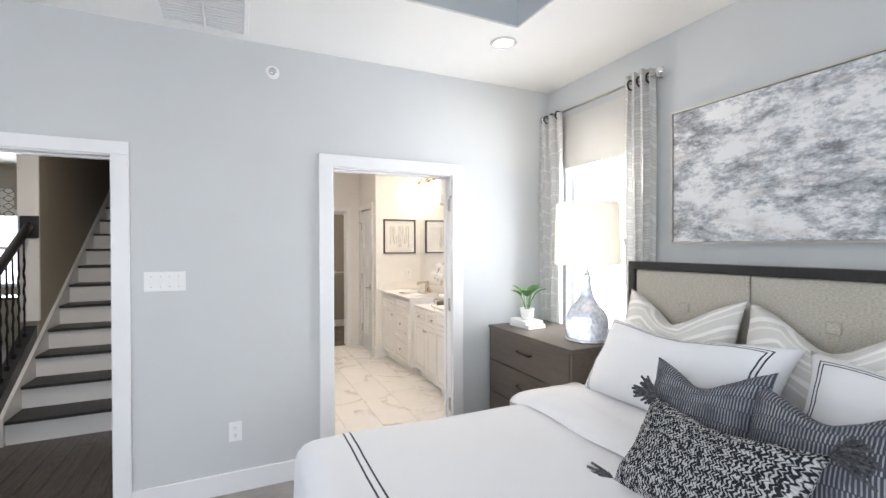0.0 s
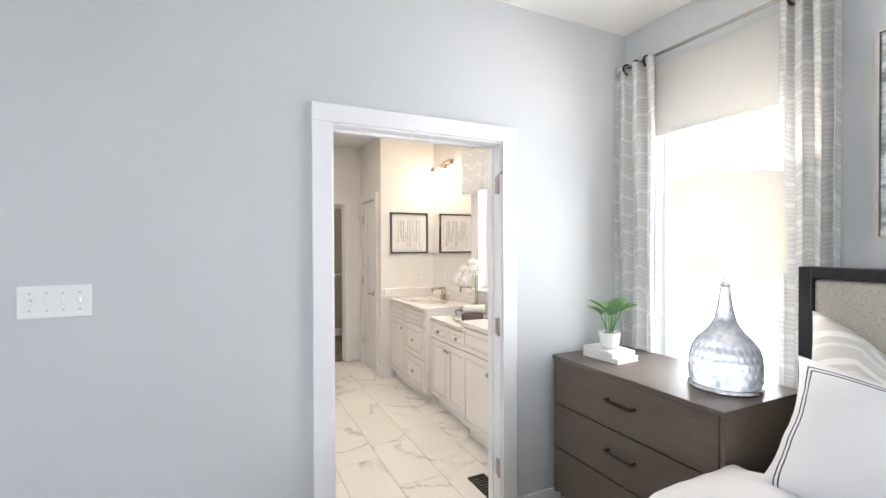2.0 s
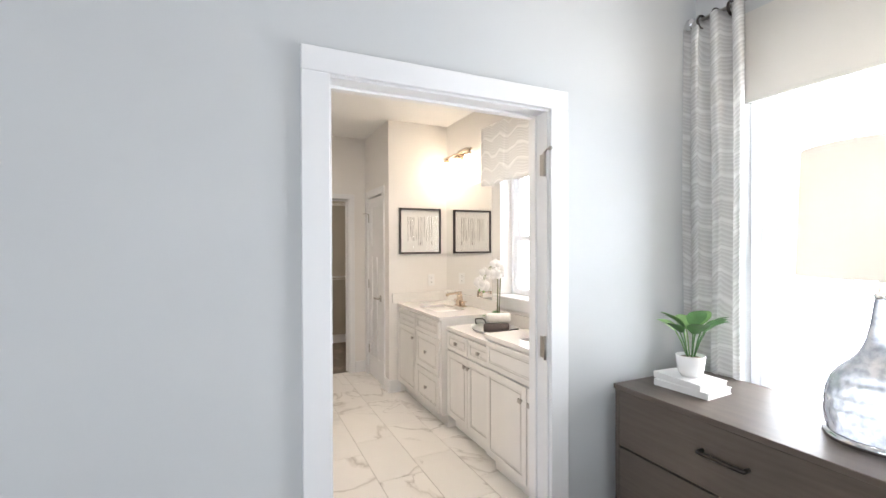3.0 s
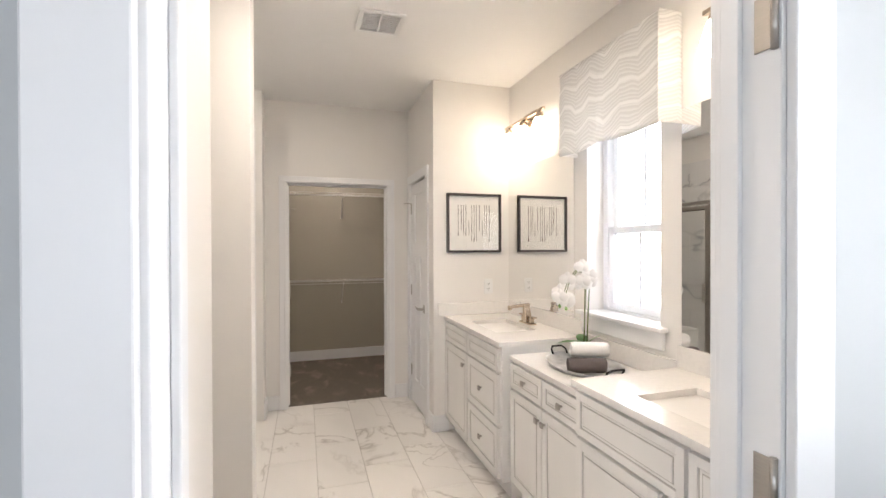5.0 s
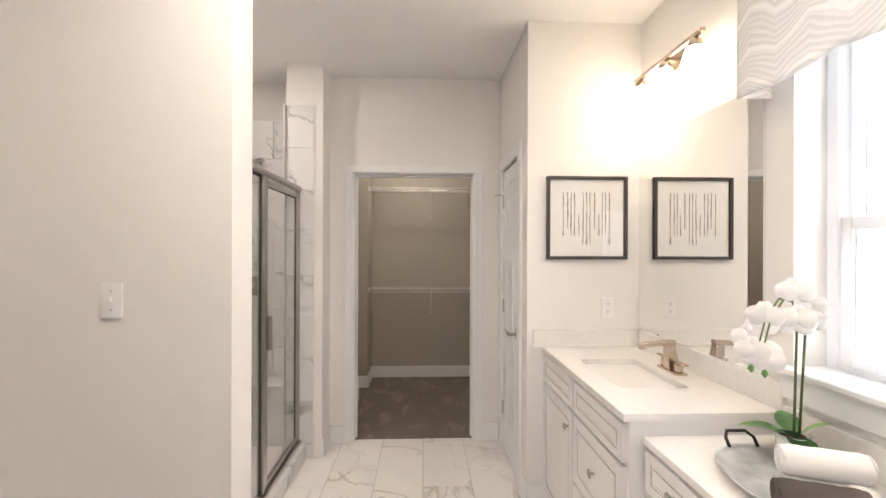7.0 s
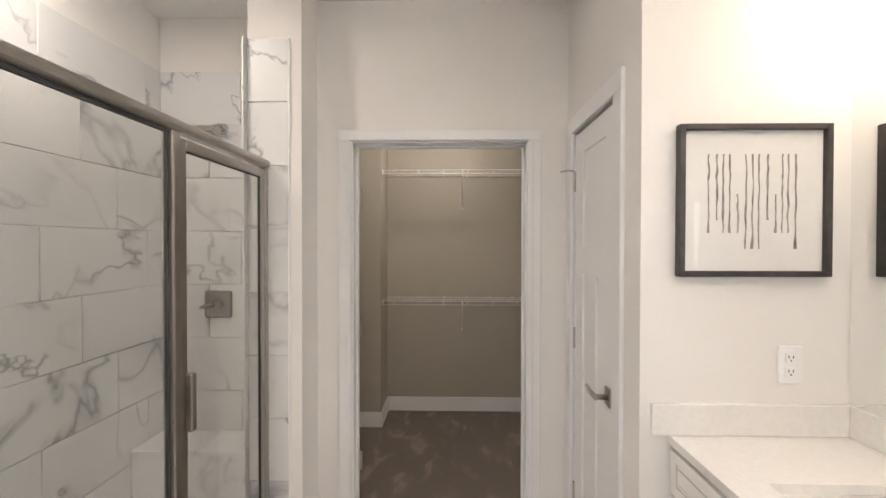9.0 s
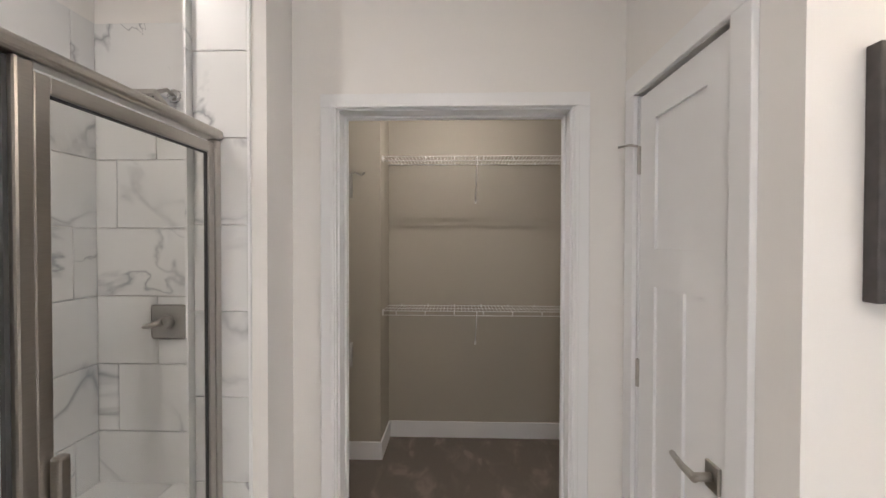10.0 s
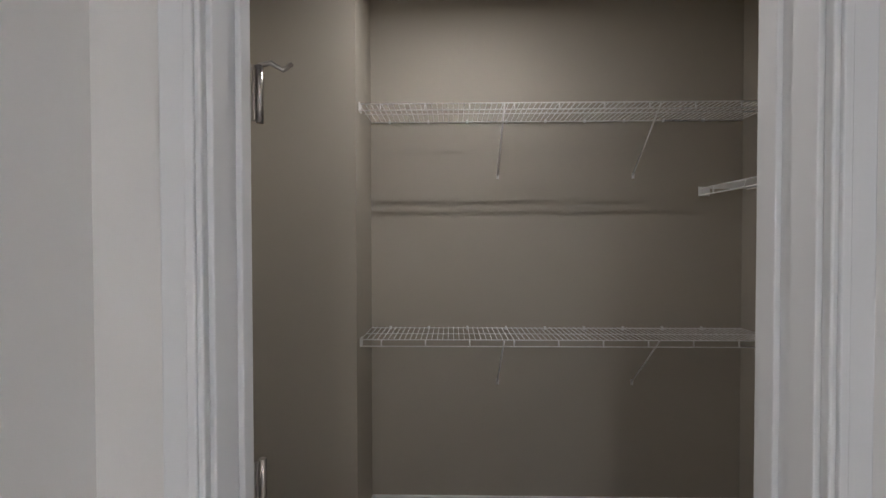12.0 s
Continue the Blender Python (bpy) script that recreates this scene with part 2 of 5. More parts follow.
def sham_linen():
    """White pillow cloth with two navy lines that run inside its top and sides."""
    m, n = fresh("white_sham_with_navy_lines", 0.85)
    vec, x, y, z = n.coords("UV")
    ex = n.math("MULTIPLY", n.math("SUBTRACT", 0.5, n.math("ABSOLUTE", n.math("SUBTRACT", x, 0.5))), 0.92)
    ey = n.math("MULTIPLY", n.math("SUBTRACT", 1.0, y), 0.55)
    e = n.math("MINIMUM", ex, ey)
    f = 0.0
    for c in (0.055, 0.070):
        f = n.math("ADD", f, n.math("LESS_THAN", n.math("ABSOLUTE", n.math("SUBTRACT", e, c)), 0.0028))
    n.link(n.mix(f, (0.80, 0.80, 0.81), (0.03, 0.035, 0.06)), n.b.inputs["Base Color"])
    n.bump(n.noise(vec, 6.0, 4), 0.3, 0.01)
    return m


def brushed_carpet():
    """Cut-pile carpet whose nap lies in pale and dark brushed streaks."""
    m, n = fresh("beige_pile_carpet", 0.95)
    vec, _, _, _ = n.coords()
    streak = n.noise(n.scaled(vec, (3.2, 1.5, 1.0)), 2.4, 3, 0.5, 0.5)
    f = n.ramp(streak, [(0.50, (0, 0, 0)), (0.60, (0.35, 0.35, 0.35)), (0.66, (1, 1, 1))])
    fleck = n.noise(vec, 260.0, 3)
    base = n.mix(fleck, (0.13, 0.108, 0.09), (0.21, 0.178, 0.148))
    n.link(n.mix(n.math("MULTIPLY", f, 0.42), base, (0.37, 0.315, 0.26)), n.b.inputs["Base Color"])
    n.bump(fleck, 1.0)
    return m


M = dict(
    wall=mat("grey_wall_paint", (0.592, 0.606, 0.608), 0.75, vary=0.015, scale=2, bump=0.06, bump_scale=350),
    bathwall=mat("warm_white_wall_paint", (0.79, 0.77, 0.74), 0.7, vary=0.015, scale=2, bump=0.06, bump_scale=350),
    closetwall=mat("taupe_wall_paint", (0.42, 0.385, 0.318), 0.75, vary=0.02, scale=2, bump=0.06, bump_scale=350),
    ceiling=mat("white_ceiling_paint", (0.84, 0.83, 0.81), 0.9, vary=0.012, scale=2, bump=0.08, bump_scale=250),
    tray=mat("blue_grey_tray_paint", (0.50, 0.53, 0.55), 0.8, vary=0.015, scale=2, bump=0.05),
    trim=mat("white_semi_gloss_trim", (0.80, 0.80, 0.80), 0.35, vary=0.012, scale=4, bump=0.02, bump_scale=80),
    carpet=brushed_carpet(),
    bedcarpet=mat("grey_pile_carpet", (0.40, 0.37, 0.34), 0.95, vary=0.2, scale=4, bump=1.0, bump_scale=420),
    grout=mat("pale_grey_grout", (0.52, 0.50, 0.47), 0.9, vary=0.08, scale=20),
    tile=marble("veined_marble_floor_tile", (0.82, 0.80, 0.77), (0.42, 0.39, 0.36), 0.22, 60, 0.75),
    walltile=marble("veined_marble_wall_tile", (0.72, 0.72, 0.71), (0.25, 0.26, 0.28), 0.35, 38, 0.85),
    hallwood=planks("dark_grained_oak_floor", (0.035, 0.028, 0.024), (0.13, 0.11, 0.095)),
    tread=planks("dark_stained_tread", (0.014, 0.013, 0.013), (0.035, 0.032, 0.031), 0.45),
    rail=mat("black_stained_rail", (0.018, 0.018, 0.02), 0.35, vary=0.2, scale=20),
    iron=mat("black_iron", (0.02, 0.02, 0.022), 0.45, metal=0.6, vary=0.2, scale=40),
    walnut=mat("grey_brown_wood", (0.10, 0.078, 0.063), 0.42, vary=0.13, scale=5, stretch=(6, 1, 14), bump=0.05, bump_scale=60),
    bronze=mat("dark_bronze_metal", (0.06, 0.05, 0.045), 0.35, metal=0.9, vary=0.1),
    nickel=mat("brushed_nickel", (0.45, 0.425, 0.39), 0.28, metal=1.0, vary=0.06, scale=40, stretch=(1, 1, 20)),
    faucet=mat("champagne_nickel", (0.60, 0.50, 0.40), 0.25, metal=1.0, vary=0.05, scale=30),
    chrome=mat("chrome", (0.75, 0.75, 0.76), 0.1, metal=1.0, vary=0.02),
    vanity=mat("white_painted_cabinet", (0.78, 0.765, 0.74), 0.4, vary=0.02, scale=5, bump=0.02, bump_scale=120),
    glaze=mat("grey_glaze_line", (0.47, 0.445, 0.41), 0.6, vary=0.15, scale=30),
    quartz=mat("white_quartz", (0.80, 0.78, 0.75), 0.12, vary=0.03, scale=60),
    porcelain=mat("white_porcelain", (0.82, 0.81, 0.79), 0.1, vary=0.01),
    plastic=mat("white_plastic", (0.82, 0.82, 0.81), 0.35, vary=0.01),
    slot=mat("dark_slot", (0.05, 0.05, 0.05), 0.6, vary=0.1),
    wire=mat("white_coated_wire", (0.80, 0.79, 0.77), 0.4, vary=0.02),
    frame=mat("dark_picture_frame", (0.045, 0.038, 0.035), 0.4, vary=0.25, scale=30),
    paper=mat("off_white_paper", (0.80, 0.78, 0.74), 0.8, vary=0.02, scale=30),
    ink=mat("brown_black_ink", (0.12, 0.10, 0.09), 0.8, vary=0.7, scale=25, color2=(0.42, 0.38, 0.34)),
    silver_frame=mat("champagne_silver_frame", (0.60, 0.57, 0.52), 0.35, metal=0.8, vary=0.1, scale=30),
    art=abstract_paint(),
    linen=mat("beige_linen_upholstery", (0.50, 0.465, 0.40), 0.95, vary=0.22, scale=90, bump=0.5, bump_scale=500, stretch=(1, 1, 3)),
    black_wood=mat("black_brown_bed_wood", (0.020, 0.018, 0.019), 0.35, vary=0.25, scale=10, stretch=(1, 8, 1)),
    cover=lined_linen("white_coverlet_with_navy_lines", [(0.322, 0.0016), (0.334, 0.0016)], 0),
    sheet=mat("white_cotton", (0.80, 0.80, 0.81), 0.88, vary=0.02, scale=4, bump=0.3, bump_scale=9),
    sham=sham_linen(), charcoal=striped_navy(), tweed=knit(), banded=banded_pillow(),
    cloth=curtain_cloth(),
    yarn=mat("black_and_white_yarn", (0.13, 0.13, 0.14), 0.95, scale=120, color2=(0.015, 0.016, 0.02)),
    roller=translucent("ivory_roller_blind", (0.70, 0.68, 0.64), 0.14),
    shade=translucent("cream_lamp_shade", (0.86, 0.84, 0.80), 0.6),
    leaf=mat("green_leaf", (0.085, 0.21, 0.06), 0.35, vary=0.4, scale=14),
    pale_leaf=mat("pale_green_leaf", (0.20, 0.36, 0.12), 0.35, vary=0.35, scale=14),
    petal=mat("white_petal", (0.86, 0.85, 0.84), 0.6, vary=0.02, scale=30),
    stem=mat("green_stem", (0.13, 0.17, 0.06), 0.5, vary=0.3, scale=30),
    soil=mat("pebble_soil", (0.22, 0.18, 0.14), 0.9, vary=0.5, scale=60, bump=1, bump_scale=120),
    zinc=mat("weathered_zinc", (0.58, 0.585, 0.58), 0.40, metal=0.7, vary=0.3, scale=14, bump=0.25, bump_scale=40),
    towel_w=mat("white_terry", (0.82, 0.81, 0.79), 0.95, vary=0.03, bump=0.5, bump_scale=420),
    towel_d=mat("brown_terry", (0.115, 0.095, 0.090), 0.95, vary=0.15, bump=0.5, bump_scale=420),
    book=mat("white_book_cover", (0.80, 0.79, 0.77), 0.5, vary=0.02),
    # translucency added to opaque vinyl so the frames look flooded by window light
    vinyl=translucent("white_vinyl_lit_through", (0.86, 0.86, 0.86), 0.35),
    lampbulb=emit("lit_bulb", (1.0, 0.86, 0.68), 20.0),
    bulb=emit("warm_lit_glass", (1.0, 0.84, 0.64), 12.5),
    can=emit("lit_downlight", (1.0, 0.88, 0.72), 8.0),
    outside=emit("bright_overcast_distance", (0.93, 0.97, 1.0), 1.6),
)
mm, nn = fresh("clear_glass", 0.0)
nn.b.inputs["Transmission Weight"].default_value = 1.0
nn.b.inputs["IOR"].default_value = 1.05
M["glass"] = mm
mm, nn = fresh("shower_glass", 0.0)
nn.b.inputs["Transmission Weight"].default_value, nn.b.inputs["IOR"].default_value = 1.0, 1.18
nn.b.inputs["Base Color"].default_value = (0.93, 0.93, 0.91, 1)
M["shglass"] = mm
mm, nn = fresh("picture_glass", 0.0)
nn.b.inputs["Transmission Weight"].default_value, nn.b.inputs["IOR"].default_value = 1.0, 1.3
nn.b.inputs["Base Color"].default_value = (1, 1, 1, 1)
M["picglass"] = mm
mm, nn = fresh("mirror_silver", 0.0, 1.0)
nn.b.inputs["Base Color"].default_value = (0.9, 0.9, 0.89, 1)
M["mirror"] = mm
mm, nn = fresh("mercury_glass", 0.12, 0.3)
vec = nn.coords()[0]
nn.link(nn.ramp(nn.noise(vec, 45.0, 4), [(0.35, (0.55, 0.58, 0.66)), (0.6, (0.84, 0.87, 0.92))]), nn.b.inputs["Base Color"])
nn.b.inputs["Transmission Weight"].default_value = 0.5
M["mercury"] = mm


# ---- mesh helpers ----
def cube(bm, x0, x1, y0, y1, z0, z1):
    v = [bm.verts.new((x, y, z)) for x in (x0, x1) for y in (y0, y1) for z in (z0, z1)]
    for f in ((0, 1, 3, 2), (4, 6, 7, 5), (0, 4, 5, 1), (2, 3, 7, 6), (0, 2, 6, 4), (1, 5, 7, 3)):
        bm.faces.new([v[i] for i in f])
    return v


def boxes(*lst, bevel=0.0, seg=2):
    bm = bmesh.new()
    for b in lst:
        cube(bm, *b)
    bmesh.ops.recalc_face_normals(bm, faces=bm.faces)
    if bevel:
        bmesh.ops.bevel(bm, geom=bm.edges[:], offset=bevel, segments=seg, affect="EDGES", profile=0.5)
    return bm


def tube(bm, pts, r, n=8, caps=True):
    """A round bar along a line of points; r: one radius or one a point."""
    pts = [Vector(p) for p in pts]
    rs = r if isinstance(r, (list, tuple)) else [r] * len(pts)
    rings, side = [], None
    for i, p in enumerate(pts):
        d = (pts[min(i + 1, len(pts) - 1)] - pts[max(i - 1, 0)]).normalized()
        if side is None:
            side = d.orthogonal().normalized()
        side = (side - d * side.dot(d)).normalized()
        up = d.cross(side)
        rings.append([bm.verts.new(p + rs[i] * (side * math.cos(a) + up * math.sin(a))) for a in [2 * math.pi * k / n for k in range(n)]])
    for a, b in zip(rings, rings[1:]):
        for k in range(n):
            bm.faces.new((a[k], a[(k + 1) % n], b[(k + 1) % n], b[k])).smooth = n > 5
    if caps:
        bm.faces.new(rings[0][::-1])
        bm.faces.new(rings[-1])
    return bm


def lathe(profile, n=32, cap=True):
    bm = bmesh.new()
    rings = []
    for r, z in profile:
        rings.append([bm.verts.new((r * math.cos(a), r * math.sin(a), z)) for a in [2 * math.pi * k / n for k in range(n)]])
    for a, b in zip(rings, rings[1:]):
        for k in range(n):
            bm.faces.new((a[k], a[(k + 1) % n], b[(k + 1) % n], b[k])).smooth = True
    if cap:
        bm.faces.new(rings[0][::-1])
        bm.faces.new(rings[-1])
    bmesh.ops.recalc_face_normals(bm, faces=bm.faces)
    return bm


def grid(fn, nu, nv):
    """A smooth sheet: fn(u, v) gives the point, u and v from 0 to 1; UVs are u, v."""
    bm = bmesh.new()
    uv = bm.loops.layers.uv.new("UVMap")
    vs = [[bm.verts.new(fn(i / nu, j / nv)) for j in range(nv + 1)] for i in range(nu + 1)]
    for i in range(nu):
        for j in range(nv):
            f = bm.faces.new((vs[i][j], vs[i + 1][j], vs[i + 1][j + 1], vs[i][j + 1]))
            f.smooth = True
            for lp, (a, b) in zip(f.loops, ((i, j), (i + 1, j), (i + 1, j + 1), (i, j + 1))):
                lp[uv].uv = (a / nu, b / nv)
    return bm


def link(name, bm, material):
    me = bpy.data.meshes.new(name)
    bm.to_mesh(me)
    bm.free()
    me.materials.append(material)
    return new(name, me)


def part(name, bm, material, parent, label=""):
    ob = link(name, bm, material)
    ob.parent = parent
    if label:
        ob["label"] = label
    return ob


def thing(name, label, category, loc=(0, 0, 0), group="", kind="", rz=0):
    return tagged(set_pose(new(name), loc, rz), label, category, group, kind)


def set_pose(ob, loc, rz=0):
    ob.matrix_basis = pose(*loc, 0, 0, rz)
    return ob


def setting(name, bm, material, label="", category=""):
    return tagged(link(name, bm, material), label or name.replace("_", " "), category or name.split("_")[0], "", "structure")

# ---- structure ----
E = 3.19     # inner face of the east wall
EB = 3.16    # the same in the bathroom
LX, PY, CY = 2.50, 6.81, 7.69
H, HB = 2.80, 2.77
D1, D2 = 1.373, 2.285     # bath doorway
setting("wall_north", boxes((-1.7, -0.69, 4.0, 4.12, 0, H), (0.178, D1, 4.0, 4.12, 0, H), (D2, E, 4.0, 4.12, 0, H), (-0.69, 0.178, 4.0, 4.12, 2.045, H), (D1, D2, 4.0, 4.12, 2.065, H)), M["wall"], "pale grey painted bedroom wall with two doorways", "wall")
setting("wall_east", boxes((E, E + 0.16, -1.3, 3.06, 0, H + 0.4), (E, E + 0.16, 3.78, 4.06, 0, H + 0.4), (E, E + 0.16, 3.06, 3.78, 0, 0.75), (E, E + 0.16, 3.06, 3.78, 2.42, H + 0.4)), M["wall"], "pale grey painted bedroom wall with a window", "wall")
# west and south openings are assumed, out of view, for the added fills
setting("wall_west", boxes((-1.82, -1.7, -1.3, -0.3, 0, H + 0.4), (-1.82, -1.7, 2.3, 4.12, 0, H + 0.4), (-1.82, -1.7, -0.3, 2.3, 0, 0.7), (-1.82, -1.7, -0.3, 2.3, 2.4, H + 0.4)), M["wall"], "pale grey painted bedroom wall with an unseen opening for added light", "wall")
setting("wall_south", boxes((-1.7, -0.9, -1.3, -1.15, 0, H + 0.4), (1.7, E, -1.3, -1.15, 0, H + 0.4), (-0.9, 1.7, -1.3, -1.15, 0, 0.7), (-0.9, 1.7, -1.3, -1.15, 2.4, H + 0.4)), M["wall"], "pale grey painted bedroom wall with an unseen opening for added light", "wall")
setting("ceiling_bedroom", boxes((-1.7, E, 3.17, 4.0, H, H + 0.012), (2.31, E, -1.15, 3.17, H, H + 0.012), (-1.7, -0.7, -1.15, 3.17, H, H + 0.012), (-0.7, 2.31, -1.15, -0.5, H, H + 0.012), (-0.9, 2.5, -0.7, 3.4, H + 0.32, H + 0.4)), M["ceiling"], "white painted ceiling around a raised tray", "ceiling")
setting("trim_tray", boxes((-0.72, -0.702, -0.5, 3.17, H + 0.012, H + 0.32), (2.312, 2.33, -0.5, 3.17, H + 0.012, H + 0.32), (-0.72, 2.33, 3.172, 3.19, H + 0.012, H + 0.32), (-0.72, 2.33, -0.52, -0.502, H + 0.012, H + 0.32)), M["tray"], "blue-grey painted sides of the ceiling tray", "trim")
setting("floor_bedroom", boxes((-1.7, E, -1.15, 4.0, -0.06, 0)), M["bedcarpet"], "grey pile bedroom carpet", "floor")
# bath
XW = 1.292
setting("wall_bath_west", boxes((0.15, 0.27, 4.12, 5.775, 0, HB)), M["bathwall"], "warm white painted bathroom wall", "wall")
setting("wall_bath_entry", boxes((1.17, 1.285, 4.136, 4.88, 0, HB)), M["bathwall"], "warm white painted wall beside the bathroom doorway", "wall")
setting("wall_bath_south", boxes((2.37, E, 4.1205, 4.135, 0, HB), (0.27, 1.28, 4.1205, 4.135, 0, HB), (1.29, 2.37, 4.1205, 4.135, 2.15, HB)), M["bathwall"], "warm white painted bathroom wall beside the doorway", "wall")
WY0, WY1, WZ0, WZ1 = 5.185, 5.76, 1.05, 2.30
setting("wall_bath_east", boxes((EB, EB + 0.22, 4.121, WY0, 0, H), (EB, EB + 0.22, WY1, CY + 0.11, 0, H), (EB, EB + 0.22, WY0, WY1, 0, WZ0), (EB, EB + 0.22, WY0, WY1, WZ1, H)), M["bathwall"], "warm white painted bathroom wall with a window", "wall")
setting("wall_picture", boxes((LX, E, PY, PY + 0.1, 0, HB)), M["bathwall"], "warm white painted wall behind the framed print", "wall")
setting("wall_linen", boxes((LX, LX + 0.1, PY + 0.1, 7.005, 0, HB), (LX, LX + 0.1, 7.58, CY, 0, HB), (LX, LX + 0.1, 7.005, 7.58, 2.05, HB)), M["bathwall"], "warm white painted wall around the linen door", "wall")
C1, C2 = 1.370, 2.306
SN = 7.845    # inner face of the shower's far wall
CE = 3.27     # inner face of the closet's east wall
setting("wall_bath_north", boxes((1.05, C1, CY, CY + 0.11, 0, HB), (C2, E, CY, CY + 0.11, 0, HB), (C1, C2, CY, CY + 0.11, 2.055, HB)), M["bathwall"], "warm white painted wall with the closet doorway", "wall")
setting("wall_shower_pillar", boxes((0.945, 1.20, 7.455, CY, 0, HB), (0.945, 1.05, CY, SN, 0, HB)), M["bathwall"], "warm white painted wall end beside the shower", "wall")
setting("wall_shower_north", boxes((0.1, 0.945, SN, SN + 0.08, 0, HB)), M["bathwall"], "warm white painted shower wall above the tiles", "wall")
setting("wall_shower_west", boxes((0.16, 0.27, 5.94, SN, 0, HB)), M["bathwall"], "warm white painted shower wall above the tiles", "wall")
setting("wall_shower_south", boxes((0.16, XW, 5.775, 5.94, 0, HB)), M["bathwall"], "warm white painted partition wall beside the shower", "wall")
setting("ceiling_bath", boxes((0.1, E, 4.12, 7.80, HB, HB + 0.06), (0.1, 0.945, 7.80, SN + 0.08, HB, HB + 0.06)), M["ceiling"], "white painted bathroom ceiling", "ceiling")
floor = setting("floor_bath", boxes((0.27, E, 4.06, CY + 0.05, -0.06, -0.004)), M["grout"], "marble-look tiled bathroom floor", "floor")
# closet
setting("floor_closet", boxes((0.3, CE, CY + 0.05, 9.49, -0.06, 0.006)), M["carpet"], "brown-beige pile closet carpet", "floor")
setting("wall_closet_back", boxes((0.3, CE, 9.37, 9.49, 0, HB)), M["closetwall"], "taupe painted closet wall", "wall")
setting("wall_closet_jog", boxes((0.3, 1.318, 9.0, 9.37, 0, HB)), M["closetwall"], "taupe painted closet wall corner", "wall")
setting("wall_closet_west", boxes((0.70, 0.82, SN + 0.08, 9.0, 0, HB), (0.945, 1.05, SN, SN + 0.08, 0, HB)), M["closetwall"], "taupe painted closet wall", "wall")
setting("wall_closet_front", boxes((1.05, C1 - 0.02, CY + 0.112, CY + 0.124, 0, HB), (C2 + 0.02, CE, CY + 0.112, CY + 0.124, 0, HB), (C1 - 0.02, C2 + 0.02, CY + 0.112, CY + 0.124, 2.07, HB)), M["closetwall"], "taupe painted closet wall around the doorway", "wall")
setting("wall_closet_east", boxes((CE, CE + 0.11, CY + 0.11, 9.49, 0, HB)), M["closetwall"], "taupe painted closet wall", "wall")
setting("ceiling_closet", boxes((0.947, CE, CY + 0.11, 9.49, HB, HB + 0.06), (0.3, 0.947, SN + 0.08, 9.49, HB, HB + 0.06)), M["ceiling"], "white closet ceiling", "ceiling")
# hall
setting("floor_hall", boxes((-5, 0.26, 4.12, 10.2, -0.06, -0.006)), M["slot"], "dark oak plank hall floor", "floor")
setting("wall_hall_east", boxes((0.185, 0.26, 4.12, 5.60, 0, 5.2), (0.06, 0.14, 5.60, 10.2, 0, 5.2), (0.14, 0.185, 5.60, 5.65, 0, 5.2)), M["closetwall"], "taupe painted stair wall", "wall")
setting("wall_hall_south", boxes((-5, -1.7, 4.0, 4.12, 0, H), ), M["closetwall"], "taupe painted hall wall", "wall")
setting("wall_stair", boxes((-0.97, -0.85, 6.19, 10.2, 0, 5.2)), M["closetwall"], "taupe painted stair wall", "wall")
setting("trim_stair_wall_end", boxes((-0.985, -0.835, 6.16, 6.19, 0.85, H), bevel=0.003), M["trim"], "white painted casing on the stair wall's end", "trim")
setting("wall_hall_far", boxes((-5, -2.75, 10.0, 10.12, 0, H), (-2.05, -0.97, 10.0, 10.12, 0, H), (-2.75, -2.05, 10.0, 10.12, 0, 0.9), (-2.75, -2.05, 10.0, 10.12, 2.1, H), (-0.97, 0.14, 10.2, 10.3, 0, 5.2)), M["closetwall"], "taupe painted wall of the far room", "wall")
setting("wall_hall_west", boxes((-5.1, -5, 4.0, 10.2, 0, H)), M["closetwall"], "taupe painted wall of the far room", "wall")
setting("ceiling_hall", boxes((-5, 0.185, 4.12, 6.19, H, H + 0.05), (-5, -0.97, 6.19, 10.2, H, H + 0.05), (-0.97, 0.14, 6.19, 10.3, 5.2, 5.25), (-0.85, 0.06, 6.14, 6.19, H + 0.05, 5.2)), M["ceiling"], "white painted hall ceiling", "ceiling")
setting("ground", boxes((-60, 80, -60, 80, -0.5, -0.4)), M["bedcarpet"], "pale ground outside", "ground")
bd = setting("backdrop", boxes((6, 6.1, -12, 24, -0.398, 8), ), M["outside"], "bright overcast distance outside the windows", "backdrop")


